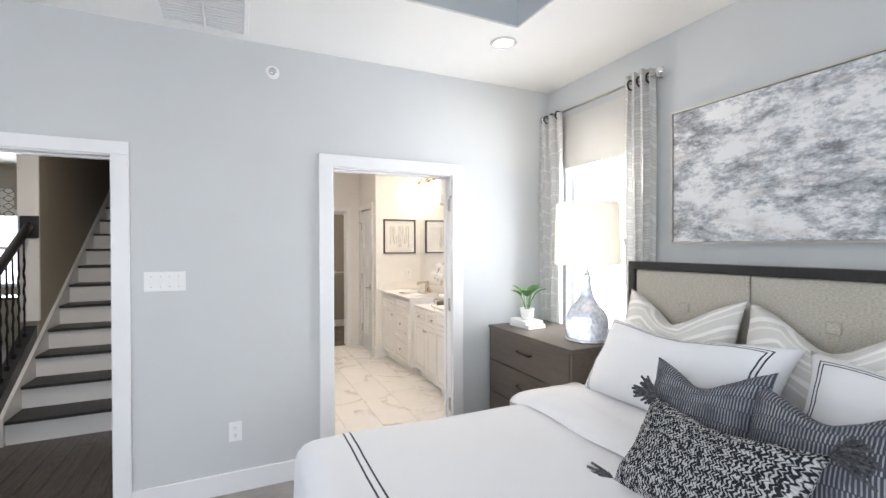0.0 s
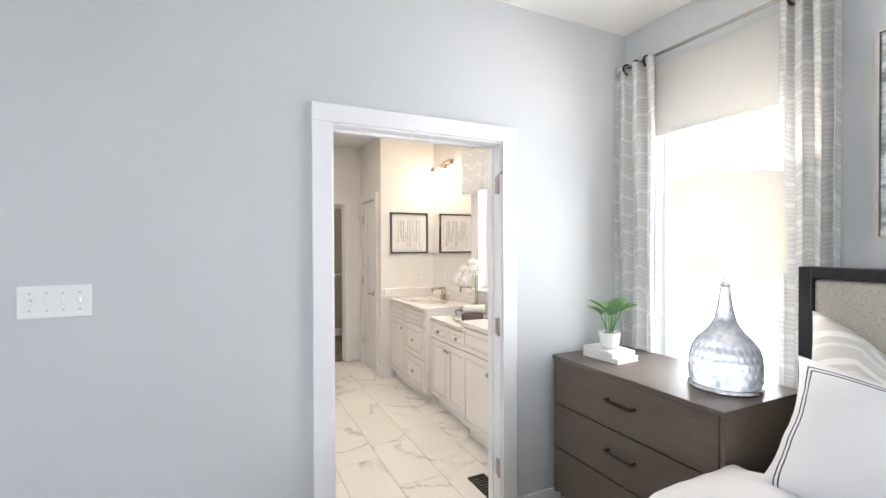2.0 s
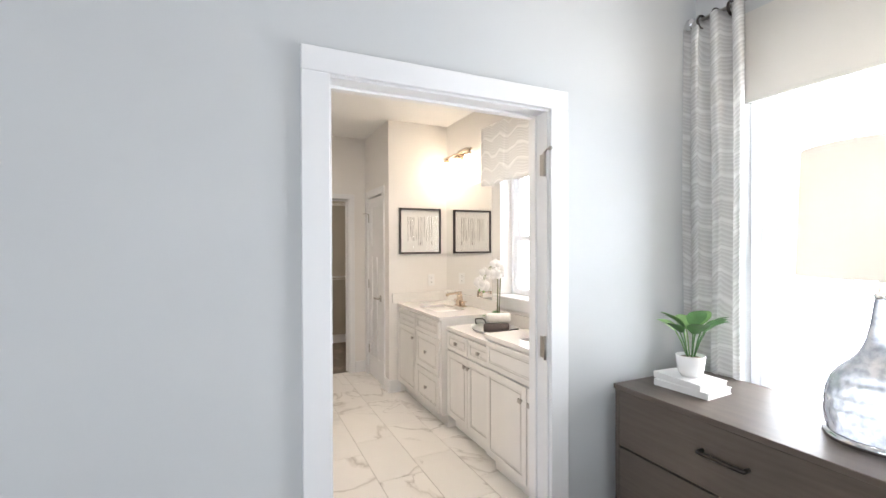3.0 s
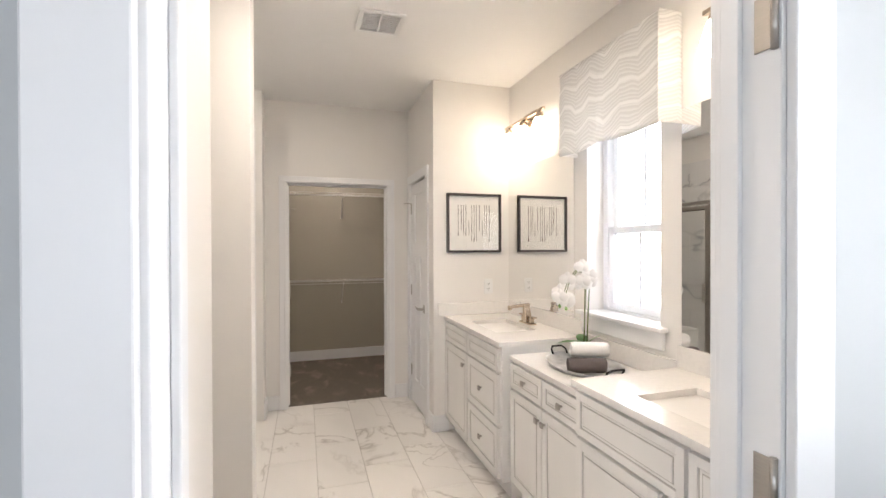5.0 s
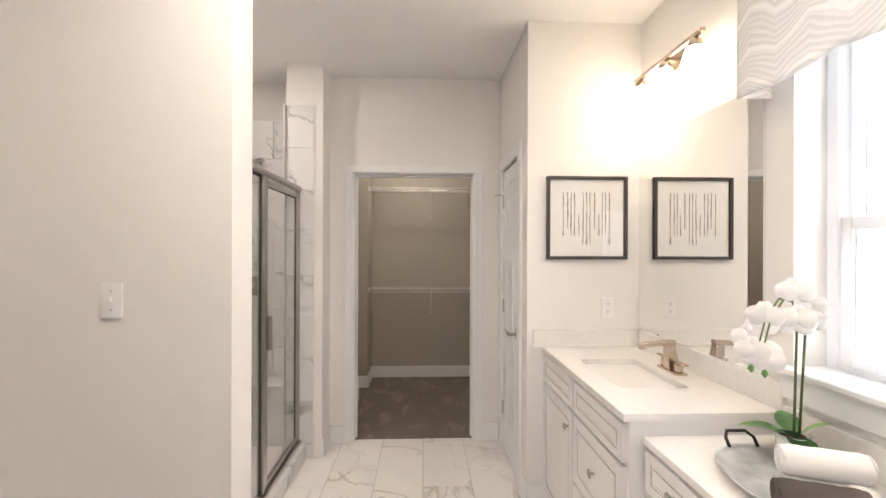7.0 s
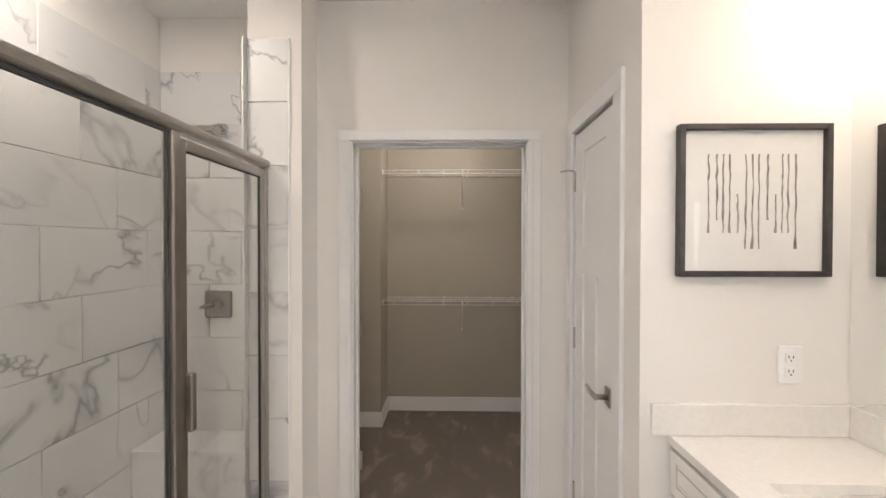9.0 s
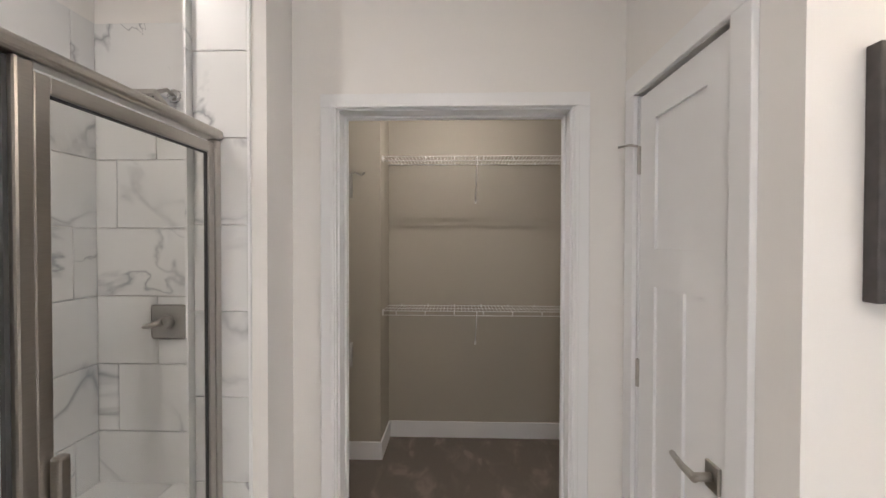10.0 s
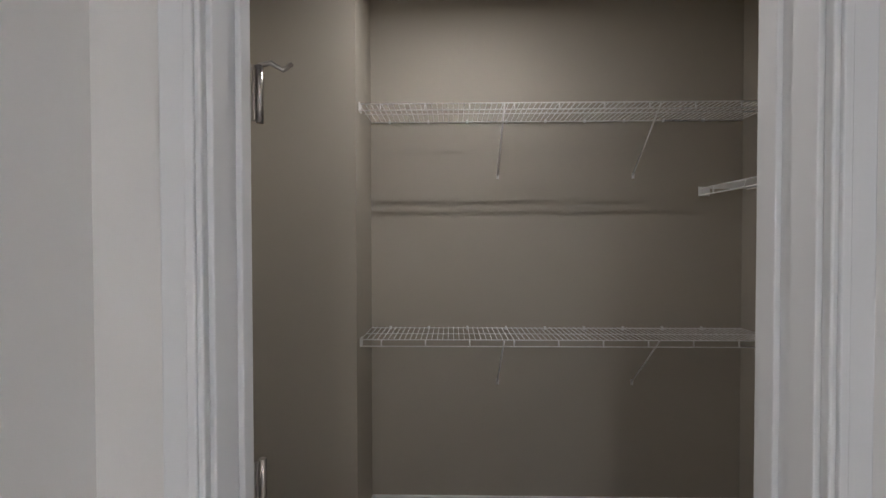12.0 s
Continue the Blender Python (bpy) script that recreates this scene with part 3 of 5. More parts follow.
def doorway(name, x0, x1, y0, y1, top, label, w=0.085, both=True):
    """Casings on both wall faces and a jamb with stop through the wall; the wall's opening runs from x0 to x1."""
    d = thing(name, label, "door frame", ((x0 + x1) / 2, y0, 0), kind="structure")
    hx, t, dy = (x1 - x0) / 2, 0.018, y1 - y0
    faces = [(-0.018, -0.0005)] + ([(dy + 0.0005, dy + 0.018)] if both else [])
    for a, b in faces:
        part("casing", boxes((-hx - w + 0.012, -hx + 0.010, a, b, 0, top - 0.01), bevel=0.003), M["trim"], d)
        part("casing", boxes((hx - 0.010, hx + w - 0.012, a, b, 0, top - 0.01), bevel=0.003), M["trim"], d)
        part("head_casing", boxes((-hx - w + 0.012, hx + w - 0.012, a, b, top - 0.01, top + w - 0.022), bevel=0.003), M["trim"], d)
    part("jamb", boxes((-hx, -hx + t, 0, dy, 0, top - t), bevel=0.002), M["trim"], d)
    part("jamb", boxes((hx - t, hx, 0, dy, 0, top - t), bevel=0.002), M["trim"], d)
    part("head_jamb", boxes((-hx, hx, 0, dy, top - t, top), bevel=0.002), M["trim"], d)
    s0, s1 = dy * 0.55, dy * 0.55 + 0.035
    part("door_stop", boxes((-hx + t, -hx + t + 0.011, s0, s1, 0, top - t), bevel=0.002), M["trim"], d)
    part("door_stop", boxes((hx - t - 0.011, hx - t, s0, s1, 0, top - t), bevel=0.002), M["trim"], d)
    part("door_stop", boxes((-hx + t, hx - t, s0, s1, top - t - 0.011, top - t), bevel=0.002), M["trim"], d)
    return d, hx


def hinge(parent, x, y, z, side, pin=True):
    """A hinge leaf on a jamb with its knuckle; side: -1 when the jamb faces east."""
    a, b = sorted((x, x + side * -0.003))
    h = part("hinge", boxes((a, b, y, y + 0.032, z - 0.045, z + 0.045), bevel=0.001), M["nickel"], parent, "brushed nickel hinge")
    bm = bmesh.new()
    tube(bm, [(x - side * 0.006, y - 0.005, z - 0.05), (x - side * 0.006, y - 0.005, z + 0.05)], 0.006, 8)
    part("knuckle", bm, M["nickel"], h)
    if pin:
        bm = bmesh.new()
        tube(bm, [(x - side * 0.006, y - 0.005, z + 0.05), (x - side * 0.012, y - 0.03, z + 0.058), (x - side * 0.02, y - 0.055, z + 0.055)], 0.004, 6)
        tube(bm, [(x - side * 0.02, y - 0.052, z + 0.055), (x - side * 0.023, y - 0.066, z + 0.054)], 0.008, 8)
        part("door_stop_pin", bm, M["nickel"], h)
    return h


d1, hx1 = doorway("door_1", -0.69, 0.178, 4.0, 4.12, 2.045, "white painted frame of the hall doorway, with no door")
d2, hx2 = doorway("door_2", D1, D2, 4.0, 4.12, 2.065, "white painted frame of the bathroom doorway, hinges on its jamb, with no door", w=0.092)
for z, p in ((1.83, True), (1.07, False), (0.31, False)):
    hinge(d2, hx2 - 0.018, 0.012, z, 1, p)
part("strike_plate", boxes((-hx2 + 0.018, -hx2 + 0.020, 0.012, 0.04, 0.92, 0.98)), M["nickel"], d2)
d3, hx3 = doorway("door_3", C1, C2, CY, CY + 0.124, 2.055, "white painted frame of the closet doorway, with no door", w=0.066)
for z, p in ((1.76, True), (1.04, False), (0.31, False)):
    h = part("hinge", boxes((-hx3 + 0.002, -hx3 + 0.026, 0.1245, 0.132, z - 0.05, z + 0.05), (-hx3 + 0.0185, -hx3 + 0.022, 0.085, 0.1245, z - 0.05, z + 0.05), bevel=0.0015), M["nickel"], d3, "brushed nickel hinge")
    bm = bmesh.new()
    tube(bm, [(-hx3 + 0.03, 0.136, z - 0.052), (-hx3 + 0.03, 0.136, z + 0.052)], 0.007, 8)
    part("knuckle", bm, M["nickel"], h)
    if p:
        bm = bmesh.new()
        tube(bm, [(-hx3 + 0.03, 0.136, z + 0.052), (-hx3 + 0.05, 0.14, z + 0.058), (-hx3 + 0.07, 0.145, z + 0.046), (-hx3 + 0.085, 0.15, z + 0.06)], 0.0045, 6)
        part("door_stop_pin", bm, M["nickel"], h)
part("inner_bead", boxes((-hx3 - 0.012, -hx3 + 0.002, -0.026, -0.018, 0, 2.045), (hx3 - 0.002, hx3 + 0.012, -0.026, -0.018, 0, 2.045), (-hx3 - 0.012, hx3 + 0.012, -0.026, -0.018, 2.045, 2.058), bevel=0.002), M["trim"], d3)


def baseboard(*lst):
    return setting("baseboard", boxes(*lst, bevel=0.004), M["trim"], "white painted baseboard along the wall", "baseboard")


baseboard((0.25, D1 - 0.075, 3.986, 3.9995, 0, 0.13))
baseboard((D2 + 0.075, E, 3.986, 3.9995, 0, 0.13))
baseboard((E - 0.014, E - 0.0005, -1.15, 3.985, 0, 0.13))
baseboard((LX - 0.014, LX - 0.0005, PY - 0.014, 6.934, 0, 0.13))
baseboard((LX - 0.014, LX - 0.0005, 7.651, CY, 0, 0.13))
baseboard((LX, 2.62, PY - 0.014, PY - 0.0005, 0, 0.13))
baseboard((1.2, C1 - 0.056, CY - 0.014, CY - 0.0005, 0, 0.13))
baseboard((C2 + 0.056, LX - 0.015, CY - 0.014, CY - 0.0005, 0, 0.13))
baseboard((1.2005, 1.214, 7.455, CY - 0.015, 0, 0.13))
baseboard((1.333, CE, 9.356, 9.3695, 0, 0.13))
baseboard((1.3185, 1.332, 8.986, 9.3695, 0, 0.13))
baseboard((0.82, 1.318, 8.986, 8.9995, 0, 0.13))
baseboard((0.27, XW, 5.761, 5.7745, 0, 0.13))
baseboard((XW + 0.0005, XW + 0.014, 5.761, 5.94, 0, 0.13))


def window(name, x, y0, y1, z0, z1, meet, label):
    """Double-hung vinyl window in the east wall with a lower sash, an upper sash and reveals."""
    w = thing(name, label, "window", (x, (y0 + y1) / 2, z0), kind="structure")
    hy, h, f = (y1 - y0) / 2, z1 - z0, 0.04
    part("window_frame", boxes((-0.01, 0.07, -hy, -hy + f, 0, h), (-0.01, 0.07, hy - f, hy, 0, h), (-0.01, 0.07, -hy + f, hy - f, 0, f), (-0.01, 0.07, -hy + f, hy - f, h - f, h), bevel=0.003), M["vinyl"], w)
    for a, b, dx, nm in ((f, meet - z0 + 0.02, 0.0, "lower_sash"), (meet - z0 - 0.02, h - f, 0.035, "upper_sash")):
        s, i = 0.038, hy - f
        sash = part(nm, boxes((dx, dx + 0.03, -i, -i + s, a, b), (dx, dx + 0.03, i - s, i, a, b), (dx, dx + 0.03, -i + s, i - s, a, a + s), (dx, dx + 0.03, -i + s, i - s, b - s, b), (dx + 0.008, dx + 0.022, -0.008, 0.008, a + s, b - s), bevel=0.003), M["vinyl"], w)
        g = part("pane", boxes((dx + 0.013, dx + 0.017, -i + s, i - s, a + s, b - s)), M["glass"], sash)
        g.visible_shadow = False
    return w


window("window_1", E + 0.085, 3.06, 3.78, 0.75, 2.42, 1.55, "white vinyl double-hung bedroom window, brightly lit")
w2 = window("window_2", EB + 0.125, WY0, WY1, WZ0, WZ1, 1.555, "white vinyl double-hung bathroom window above the vanity, brightly lit")
part("window_sill", boxes((-0.175, -0.1255, -0.34, 0.34, 0.003, 0.026), bevel=0.006), M["trim"], w2)
part("inner_sill", boxes((-0.1255, -0.0105, -0.287, 0.287, 0.003, 0.026)), M["trim"], w2)
part("apron", boxes((-0.145, -0.1255, -0.32, 0.32, -0.085, 0.0025), bevel=0.004), M["trim"], w2)

# ---- hall and stairs ----
stairs = thing("staircase", "staircase with dark stained treads and white risers", "staircase", (-0.82, 5.45, 0))
RUN, RISE = 0.287, 0.187
for i in range(14):
    part("riser", boxes((0.0, 0.878, i * RUN, i * RUN + 0.018, i * RISE, (i + 1) * RISE - 0.026)), M["trim"], stairs)
    part("tread", boxes((-0.0, 0.878, i * RUN - 0.028, (i + 1) * RUN + 0.016, (i + 1) * RISE - 0.026, (i + 1) * RISE), bevel=0.006), M["tread"], stairs, "dark stained oak tread")


def ramp_board(x0, x1, y0, y1, low, high, z0, slope):
    """A board that climbs with the stairs, its lower edge at least on the floor."""
    bm = bmesh.new()
    vs = []
    for x in (x0, x1):
        for y in (y0, y1):
            zb = z0 + (y - y0) * slope
            vs += [bm.verts.new((x, y, max(0, zb + low))), bm.verts.new((x, y, zb + high))]
    for f in ((0, 1, 3, 2), (4, 6, 7, 5), (0, 4, 5, 1), (2, 3, 7, 6), (0, 2, 6, 4), (1, 5, 7, 3)):
        bm.faces.new([vs[i] for i in f])
    bmesh.ops.recalc_face_normals(bm, faces=bm.faces)
    return bm


SL = RISE / RUN
part("stringer", ramp_board(-0.03, -0.002, -0.03, 4.0, -0.30, 0.16, 0.06, SL), M["trim"], stairs, "white painted stair skirt board")
part("curb", ramp_board(-0.13, -0.031, -0.03, 0.70, -0.55, 0.275, 0.06, SL), M["rail"], stairs, "dark stained curb under the balusters")
rail = thing("stair_railing", "black stair handrail with twisted iron balusters, fixed to the wall end", "railing", (-0.90, 5.45, 0))
bm = bmesh.new()
tube(bm, [(0, -0.75, 0.77), (0, 0.70, 0.77 + 1.45 * SL)], 0.036, 10)
part("handrail", bm, M["rail"], rail)
part("wall_block", boxes((-0.06, 0.07, 0.68, 0.707, 1.60, 1.80), bevel=0.004), M["rail"], rail)
part("newel_post", boxes((-0.05, 0.05, -0.14, -0.04, 0, 1.25), bevel=0.006), M["rail"], rail)
for i in range(6):
    y = 0.05 + i * 0.108
    zb = 0.335 + (y + 0.03) * SL
    zt = 0.77 + (y + 0.75) * SL
    bm = bmesh.new()
    n = 26
    tube(bm, [(0.004 * math.cos(k * 1.4) * (6 < k < 20), y + 0.004 * math.sin(k * 1.4) * (6 < k < 20), zb + (zt - zb) * k / n) for k in range(n + 1)], [0.008 + 0.003 * (k % 2) * (6 < k < 20) for k in range(n + 1)], 6)
    b = part("baluster", bm, M["iron"], rail)
    part("shoe", boxes((-0.016, 0.016, y - 0.016, y + 0.016, zb - 0.03, zb + 0.03), bevel=0.005), M["iron"], b)
val = thing("window_valance", "pale valance with a dark trellis print above the far window", "valance", (-2.42, 9.985, 2.0))
mt, nt_ = fresh("trellis_print_cloth", 0.9)
vec, x, y, z = nt_.coords("UV")
ring = nt_.math("ABSOLUTE", nt_.math("SUBTRACT", nt_.math("ADD", nt_.math("SINE", nt_.math("MULTIPLY", x, 40.0)), nt_.math("SINE", nt_.math("MULTIPLY", y, 22.0))), 0.35))
nt_.link(nt_.mix(nt_.math("LESS_THAN", ring, 0.28), (0.72, 0.70, 0.66), (0.12, 0.12, 0.13)), nt_.b.inputs["Base Color"])
part("cloth", grid(lambda u, v: ((u - 0.5) * 0.95, -0.02 * math.sin(u * 18), v * 0.42), 40, 6), mt, val)
farwin = thing("window_3", "white framed window of the far room, brightly lit", "window", (-2.4, 10.03, 0.9), kind="structure")
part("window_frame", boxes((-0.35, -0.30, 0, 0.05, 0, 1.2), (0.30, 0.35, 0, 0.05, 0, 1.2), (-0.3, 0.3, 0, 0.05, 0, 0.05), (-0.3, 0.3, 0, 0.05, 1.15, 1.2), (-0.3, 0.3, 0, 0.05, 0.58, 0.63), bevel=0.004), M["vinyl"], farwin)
bdf = setting("backdrop_far", boxes((-6, 0, 13, 13.1, -0.398, 6)), M["outside"], "bright overcast distance outside the far window", "backdrop")
seat = thing("console_table", "dark wooden console table under the far window", "table", (-2.1, 9.3, 0))
part("tabletop", boxes((-0.7, 0.7, -0.22, 0.22, 0.78, 0.82), bevel=0.006), M["walnut"], seat)
for sx in (-0.64, 0.64):
    for sy in (-0.17, 0.17):
        part("leg", boxes((sx - 0.03, sx + 0.03, sy - 0.03, sy + 0.03, 0, 0.78), bevel=0.004), M["walnut"], seat)


def can_light(loc, r=0.06):
    c = thing("recessed_light", "white trimmed round recessed ceiling light, lit", "ceiling light", loc, group="recessed ceiling lights")
    part("trim_ring", lathe([(r, 0.0), (r + 0.022, -0.001), (r + 0.024, -0.007), (r, -0.009)], 32, cap=False), M["plastic"], c)
    part("lens", lathe([(0.001, -0.004), (r, -0.004), (r, -0.001), (0.001, -0.001)], 32), M["can"], c)
    return c


def ceiling_vent(loc, w, d, slats, label):
    v = thing("ceiling_vent", label, "vent", loc)
    f = 0.028
    part("frame", boxes((-w / 2, w / 2, -d / 2, -d / 2 + f, -0.012, -0.0005), (-w / 2, w / 2, d / 2 - f, d / 2, -0.012, -0.0005), (-w / 2, -w / 2 + f, -d / 2 + f, d / 2 - f, -0.012, -0.0005), (w / 2 - f, w / 2, -d / 2 + f, d / 2 - f, -0.012, -0.0005), (-0.006, 0.006, -d / 2 + f, d / 2 - f, -0.011, -0.0005), bevel=0.003), M["plastic"], v)
    part("backing", boxes((-w / 2 + f, w / 2 - f, -d / 2 + f, d / 2 - f, -0.003, -0.001)), M["plastic"], v)
    for i in range(slats):
        y = -d / 2 + f + (i + 0.5) * (d - 2 * f) / slats
        s = part("slat", boxes((-w / 2 + f, w / 2 - f, -0.006, 0.006, -0.001, 0.001)), M["plastic"], v)
        s.matrix_basis = pose(0, y, -0.007, 35, 0, 0)
    return v


can_light((2.33, 3.36, H))
can_light((-2.05, 8.2, H))
ceiling_vent((0.64, 3.64, H), 0.46, 0.56, 16, "white return air grille on the bedroom ceiling")
ceiling_vent((-1.4, 6.6, H), 0.4, 0.3, 8, "white air grille on the hall ceiling")
sm = thing("fire_sprinkler", "small white round sprinkler cover high on the wall", "sprinkler", (1.01, 4.0, 2.625))
b = part("cover", lathe([(0.001, 0), (0.042, 0), (0.042, 0.006), (0.034, 0.012), (0.001, 0.013)], 28), M["plastic"], sm)
b.matrix_basis = pose(0, 0, 0, 90, 0, 0)
b = part("head", lathe([(0.001, 0.013), (0.02, 0.014), (0.022, 0.028), (0.012, 0.03), (0.001, 0.03)], 20), M["chrome"], sm)
b.matrix_basis = pose(0, 0, 0, 90, 0, 0)


def switch_plate(loc, rz, gangs, label):
    s = thing("light_switch", label, "switch", loc, rz=rz)
    w = 0.07 + 0.046 * (gangs - 1)
    part("plate", boxes((-w / 2, w / 2, -0.006, -0.0005, -0.057, 0.057), bevel=0.003), M["plastic"], s)
    for g in range(gangs):
        x = (g - (gangs - 1) / 2) * 0.046
        part("toggle", boxes((x - 0.005, x + 0.005, -0.017, -0.006, -0.004, 0.012), bevel=0.002), M["plastic"], s)
        part("toggle_slot", boxes((x - 0.007, x + 0.007, -0.0068, -0.0062, -0.013, 0.013)), M["paper"], s)
        for z in (-0.03, 0.03):
            part("screw", boxes((x - 0.003, x + 0.003, -0.0072, -0.006, z - 0.003, z + 0.003)), M["grout"], s)
    return s


def outlet(loc, rz, label):
    s = thing("power_outlet", label, "outlet", loc, rz=rz)
    part("plate", boxes((-0.037, 0.037, -0.006, -0.0005, -0.06, 0.06), bevel=0.003), M["plastic"], s)
    for z in (-0.022, 0.022):
        soc = part("socket", boxes((-0.017, 0.017, -0.0085, -0.006, z - 0.015, z + 0.015), bevel=0.002), M["plastic"], s)
        part("slots", boxes((-0.008, -0.0055, -0.0092, -0.0086, z - 0.002, z + 0.008), (0.0055, 0.008, -0.0092, -0.0086, z - 0.002, z + 0.008), (-0.002, 0.002, -0.0092, -0.0086, z - 0.011, z - 0.006)), M["slot"], soc)
    return s


switch_plate((0.419, 4.0, 1.316), 0, 4, "white four-gang toggle switch plate on the grey wall")
outlet((0.783, 4.0, 0.376), 0, "white double power outlet low on the grey wall")

# ---- bedroom window dressing ----
def curtain(loc, width, height, folds, label, seed):
    """A gathered panel along y, folds in x, grommets at its top."""
    c = thing("curtain", label, "curtain", loc, group="bedroom curtains")
    rnd = random.Random(seed)
    ph = [rnd.uniform(0, 6) for _ in range(3)]
    def fn(u, v):
        amp = 0.034 + 0.008 * math.sin(3 * u + ph[0])
        x = amp * math.sin(u * folds * 2 * math.pi + ph[1] + 0.25 * math.sin(v * 3)) + 0.006 * math.sin(v * 9 + u * 5)
        y = (u - 0.5) * width * (1.0 + 0.08 * (1 - v)) + 0.010 * math.sin(u * folds * 4 * math.pi + ph[2])
        return x, y, v * height
    bm = grid(fn, folds * 16, 40)
    uv = bm.loops.layers.uv.active
    for f in bm.faces:
        for lp in f.loops:
            lp[uv].uv = (lp[uv].uv[0] * width * 2.4, lp[uv].uv[1] * height)
    ob = part("cloth", bm, M["cloth"], c)
    so = ob.modifiers.new("thick", "SOLIDIFY")
    so.thickness = 0.003
    return c


curtain((3.10, 3.85, 0.02), 0.29, 2.53, 3, "grey curtain panel with white zigzag lines, gathered beside the window", 3)
curtain((3.10, 2.99, 0.02), 0.19, 2.585, 3, "grey curtain panel with white zigzag lines, gathered beside the bed", 8)
rod = thing("curtain_rod", "slim nickel curtain rod with ball finials", "curtain rod", (3.10, 3.40, 2.555))
bm = bmesh.new()
tube(bm, [(0, -0.54, 0), (0, 0.54, 0)], 0.009, 10)
part("rod", bm, M["nickel"], rod)
for sy in (-1, 1):
    fin = lathe([(0.001, -0.03), (0.02, -0.022), (0.03, 0), (0.02, 0.022), (0.001, 0.03)], 20)
    f = part("finial", fin, M["chrome"], rod)
    f.matrix_basis = pose(0, sy * 0.56, 0, 0, 0, 0)
    bm = bmesh.new()
    tube(bm, [(0, sy * 0.50, 0), (0.09, sy * 0.50, 0)], 0.007, 8)
    part("bracket", bm, M["nickel"], rod)
for yg in (3.765, 3.835, 3.905, 2.915, 2.985, 3.055):
    bm = bmesh.new()
    tube(bm, [(0.03 * math.cos(a), 0.0, 0.03 * math.sin(a)) for a in [2 * math.pi * q / 20 for q in range(21)]], 0.006, 6, caps=False)
    part("grommet", bm, M["bronze"], rod, "dark metal grommet").matrix_basis = pose(0, yg - 3.40, -0.012)
bl = thing("roller_blind", "ivory fabric roller blind, partly lowered over the window", "blind", (3.18, 3.42, 2.145))
part("fabric", boxes((-0.004, 0.0, -0.35, 0.35, 0, 0.385)), M["roller"], bl)
part("hem_bar", boxes((-0.008, 0.004, -0.35, 0.35, -0.018, 0), bevel=0.003), M["roller"], bl)

# ---- nightstand and what stands on it ----
NX0, NX1, NY0, NY1, NT = 2.55, 3.07, 2.985, 3.915, 0.912
ns = thing("nightstand", "grey-brown wooden three-drawer nightstand with dark bar pulls", "nightstand", (NX0, NY0, 0))
nw, nd = NY1 - NY0, NX1 - NX0
part("top", boxes((-0.004, nd, 0, nw, NT - 0.022, NT), bevel=0.003), M["walnut"], ns)
part("side_panel", boxes((0.004, nd, 0.003, 0.022, 0.17, NT - 0.022), bevel=0.002), M["walnut"], ns)
part("side_panel", boxes((0.004, nd, nw - 0.022, nw - 0.003, 0.17, NT - 0.022), bevel=0.002), M["walnut"], ns)
part("back_panel", boxes((nd - 0.012, nd - 0.002, 0.022, nw - 0.022, 0.17, NT - 0.022)), M["walnut"], ns)
part("base", boxes((0.02, nd - 0.014, 0.022, nw - 0.022, 0.17, 0.19)), M["walnut"], ns)
for i in range(3):
    z0 = 0.185 + i * 0.237
    dr = part("drawer", boxes((0.002, 0.024, 0.026, nw - 0.026, z0, z0 + 0.229), bevel=0.002), M["walnut"], ns)
    bm = bmesh.new()
    tube(bm, [(-0.002 + 0.004, nw / 2 - 0.075, z0 + 0.13), (-0.024, nw / 2 - 0.075, z0 + 0.13), (-0.026, nw / 2 - 0.06, z0 + 0.13), (-0.026, nw / 2 + 0.06, z0 + 0.13), (-0.024, nw / 2 + 0.075, z0 + 0.13), (0.002, nw / 2 + 0.075, z0 + 0.13)], 0.0075, 8)
    part("pull", bm, M["bronze"], dr, "dark bronze bar pull")
for x in (0.04, nd - 0.05):
    for y in (0.05, nw - 0.05):
        bm = bmesh.new()
        tube(bm, [(x, y, 0), (x, y, 0.17)], [0.014, 0.022], 10)
        part("leg", bm, M["walnut"], ns)

lamp = thing("table_lamp", "mercury glass table lamp with a cream drum shade, lit", "lamp", (2.83, 3.16, NT))
part("base", lathe([(0.001, 0), (0.135, 0), (0.138, 0.006), (0.135, 0.018), (0.12, 0.022), (0.001, 0.022)], 40), M["chrome"], lamp)
def faceted_body():
    """Bottle-shaped glass body with staggered vertical dimples round its belly."""
    prof = [(0.128, 0.022), (0.134, 0.05), (0.136, 0.09), (0.134, 0.13), (0.124, 0.17), (0.104, 0.205), (0.080, 0.23), (0.058, 0.255), (0.043, 0.285), (0.034, 0.32), (0.027, 0.36), (0.022, 0.40), (0.020, 0.42)]
    bm, rings, n, m = bmesh.new(), [], 120, 66
    for k in range(m + 1):
        z = 0.022 + 0.398 * k / m
        for (r0, z0), (r1, z1) in zip(prof, prof[1:]):
            if z <= z1 + 1e-6:
                rad = r0 + (r1 - r0) * (z - z0) / (z1 - z0)
                break
        row = (z - 0.03) / 0.032
        depth = 0.03 * math.sin(math.pi * (row % 1.0)) if 0 < row < 5 else 0.0
        turn = math.pi * (math.floor(row) % 2)
        ring = []
        for q in range(n):
            a = 2 * math.pi * q / n
            f = rad * (1 - depth * (0.5 + 0.5 * math.cos(30 * a + turn)))
            ring.append(bm.verts.new((f * math.cos(a), f * math.sin(a), z)))
        rings.append(ring)
    for r0, r1 in zip(rings, rings[1:]):
        for q in range(n):
            bm.faces.new((r0[q], r0[(q + 1) % n], r1[(q + 1) % n], r1[q])).smooth = True
    return bm


part("body", faceted_body(), M["mercury"], lamp, "dimpled mercury glass body")
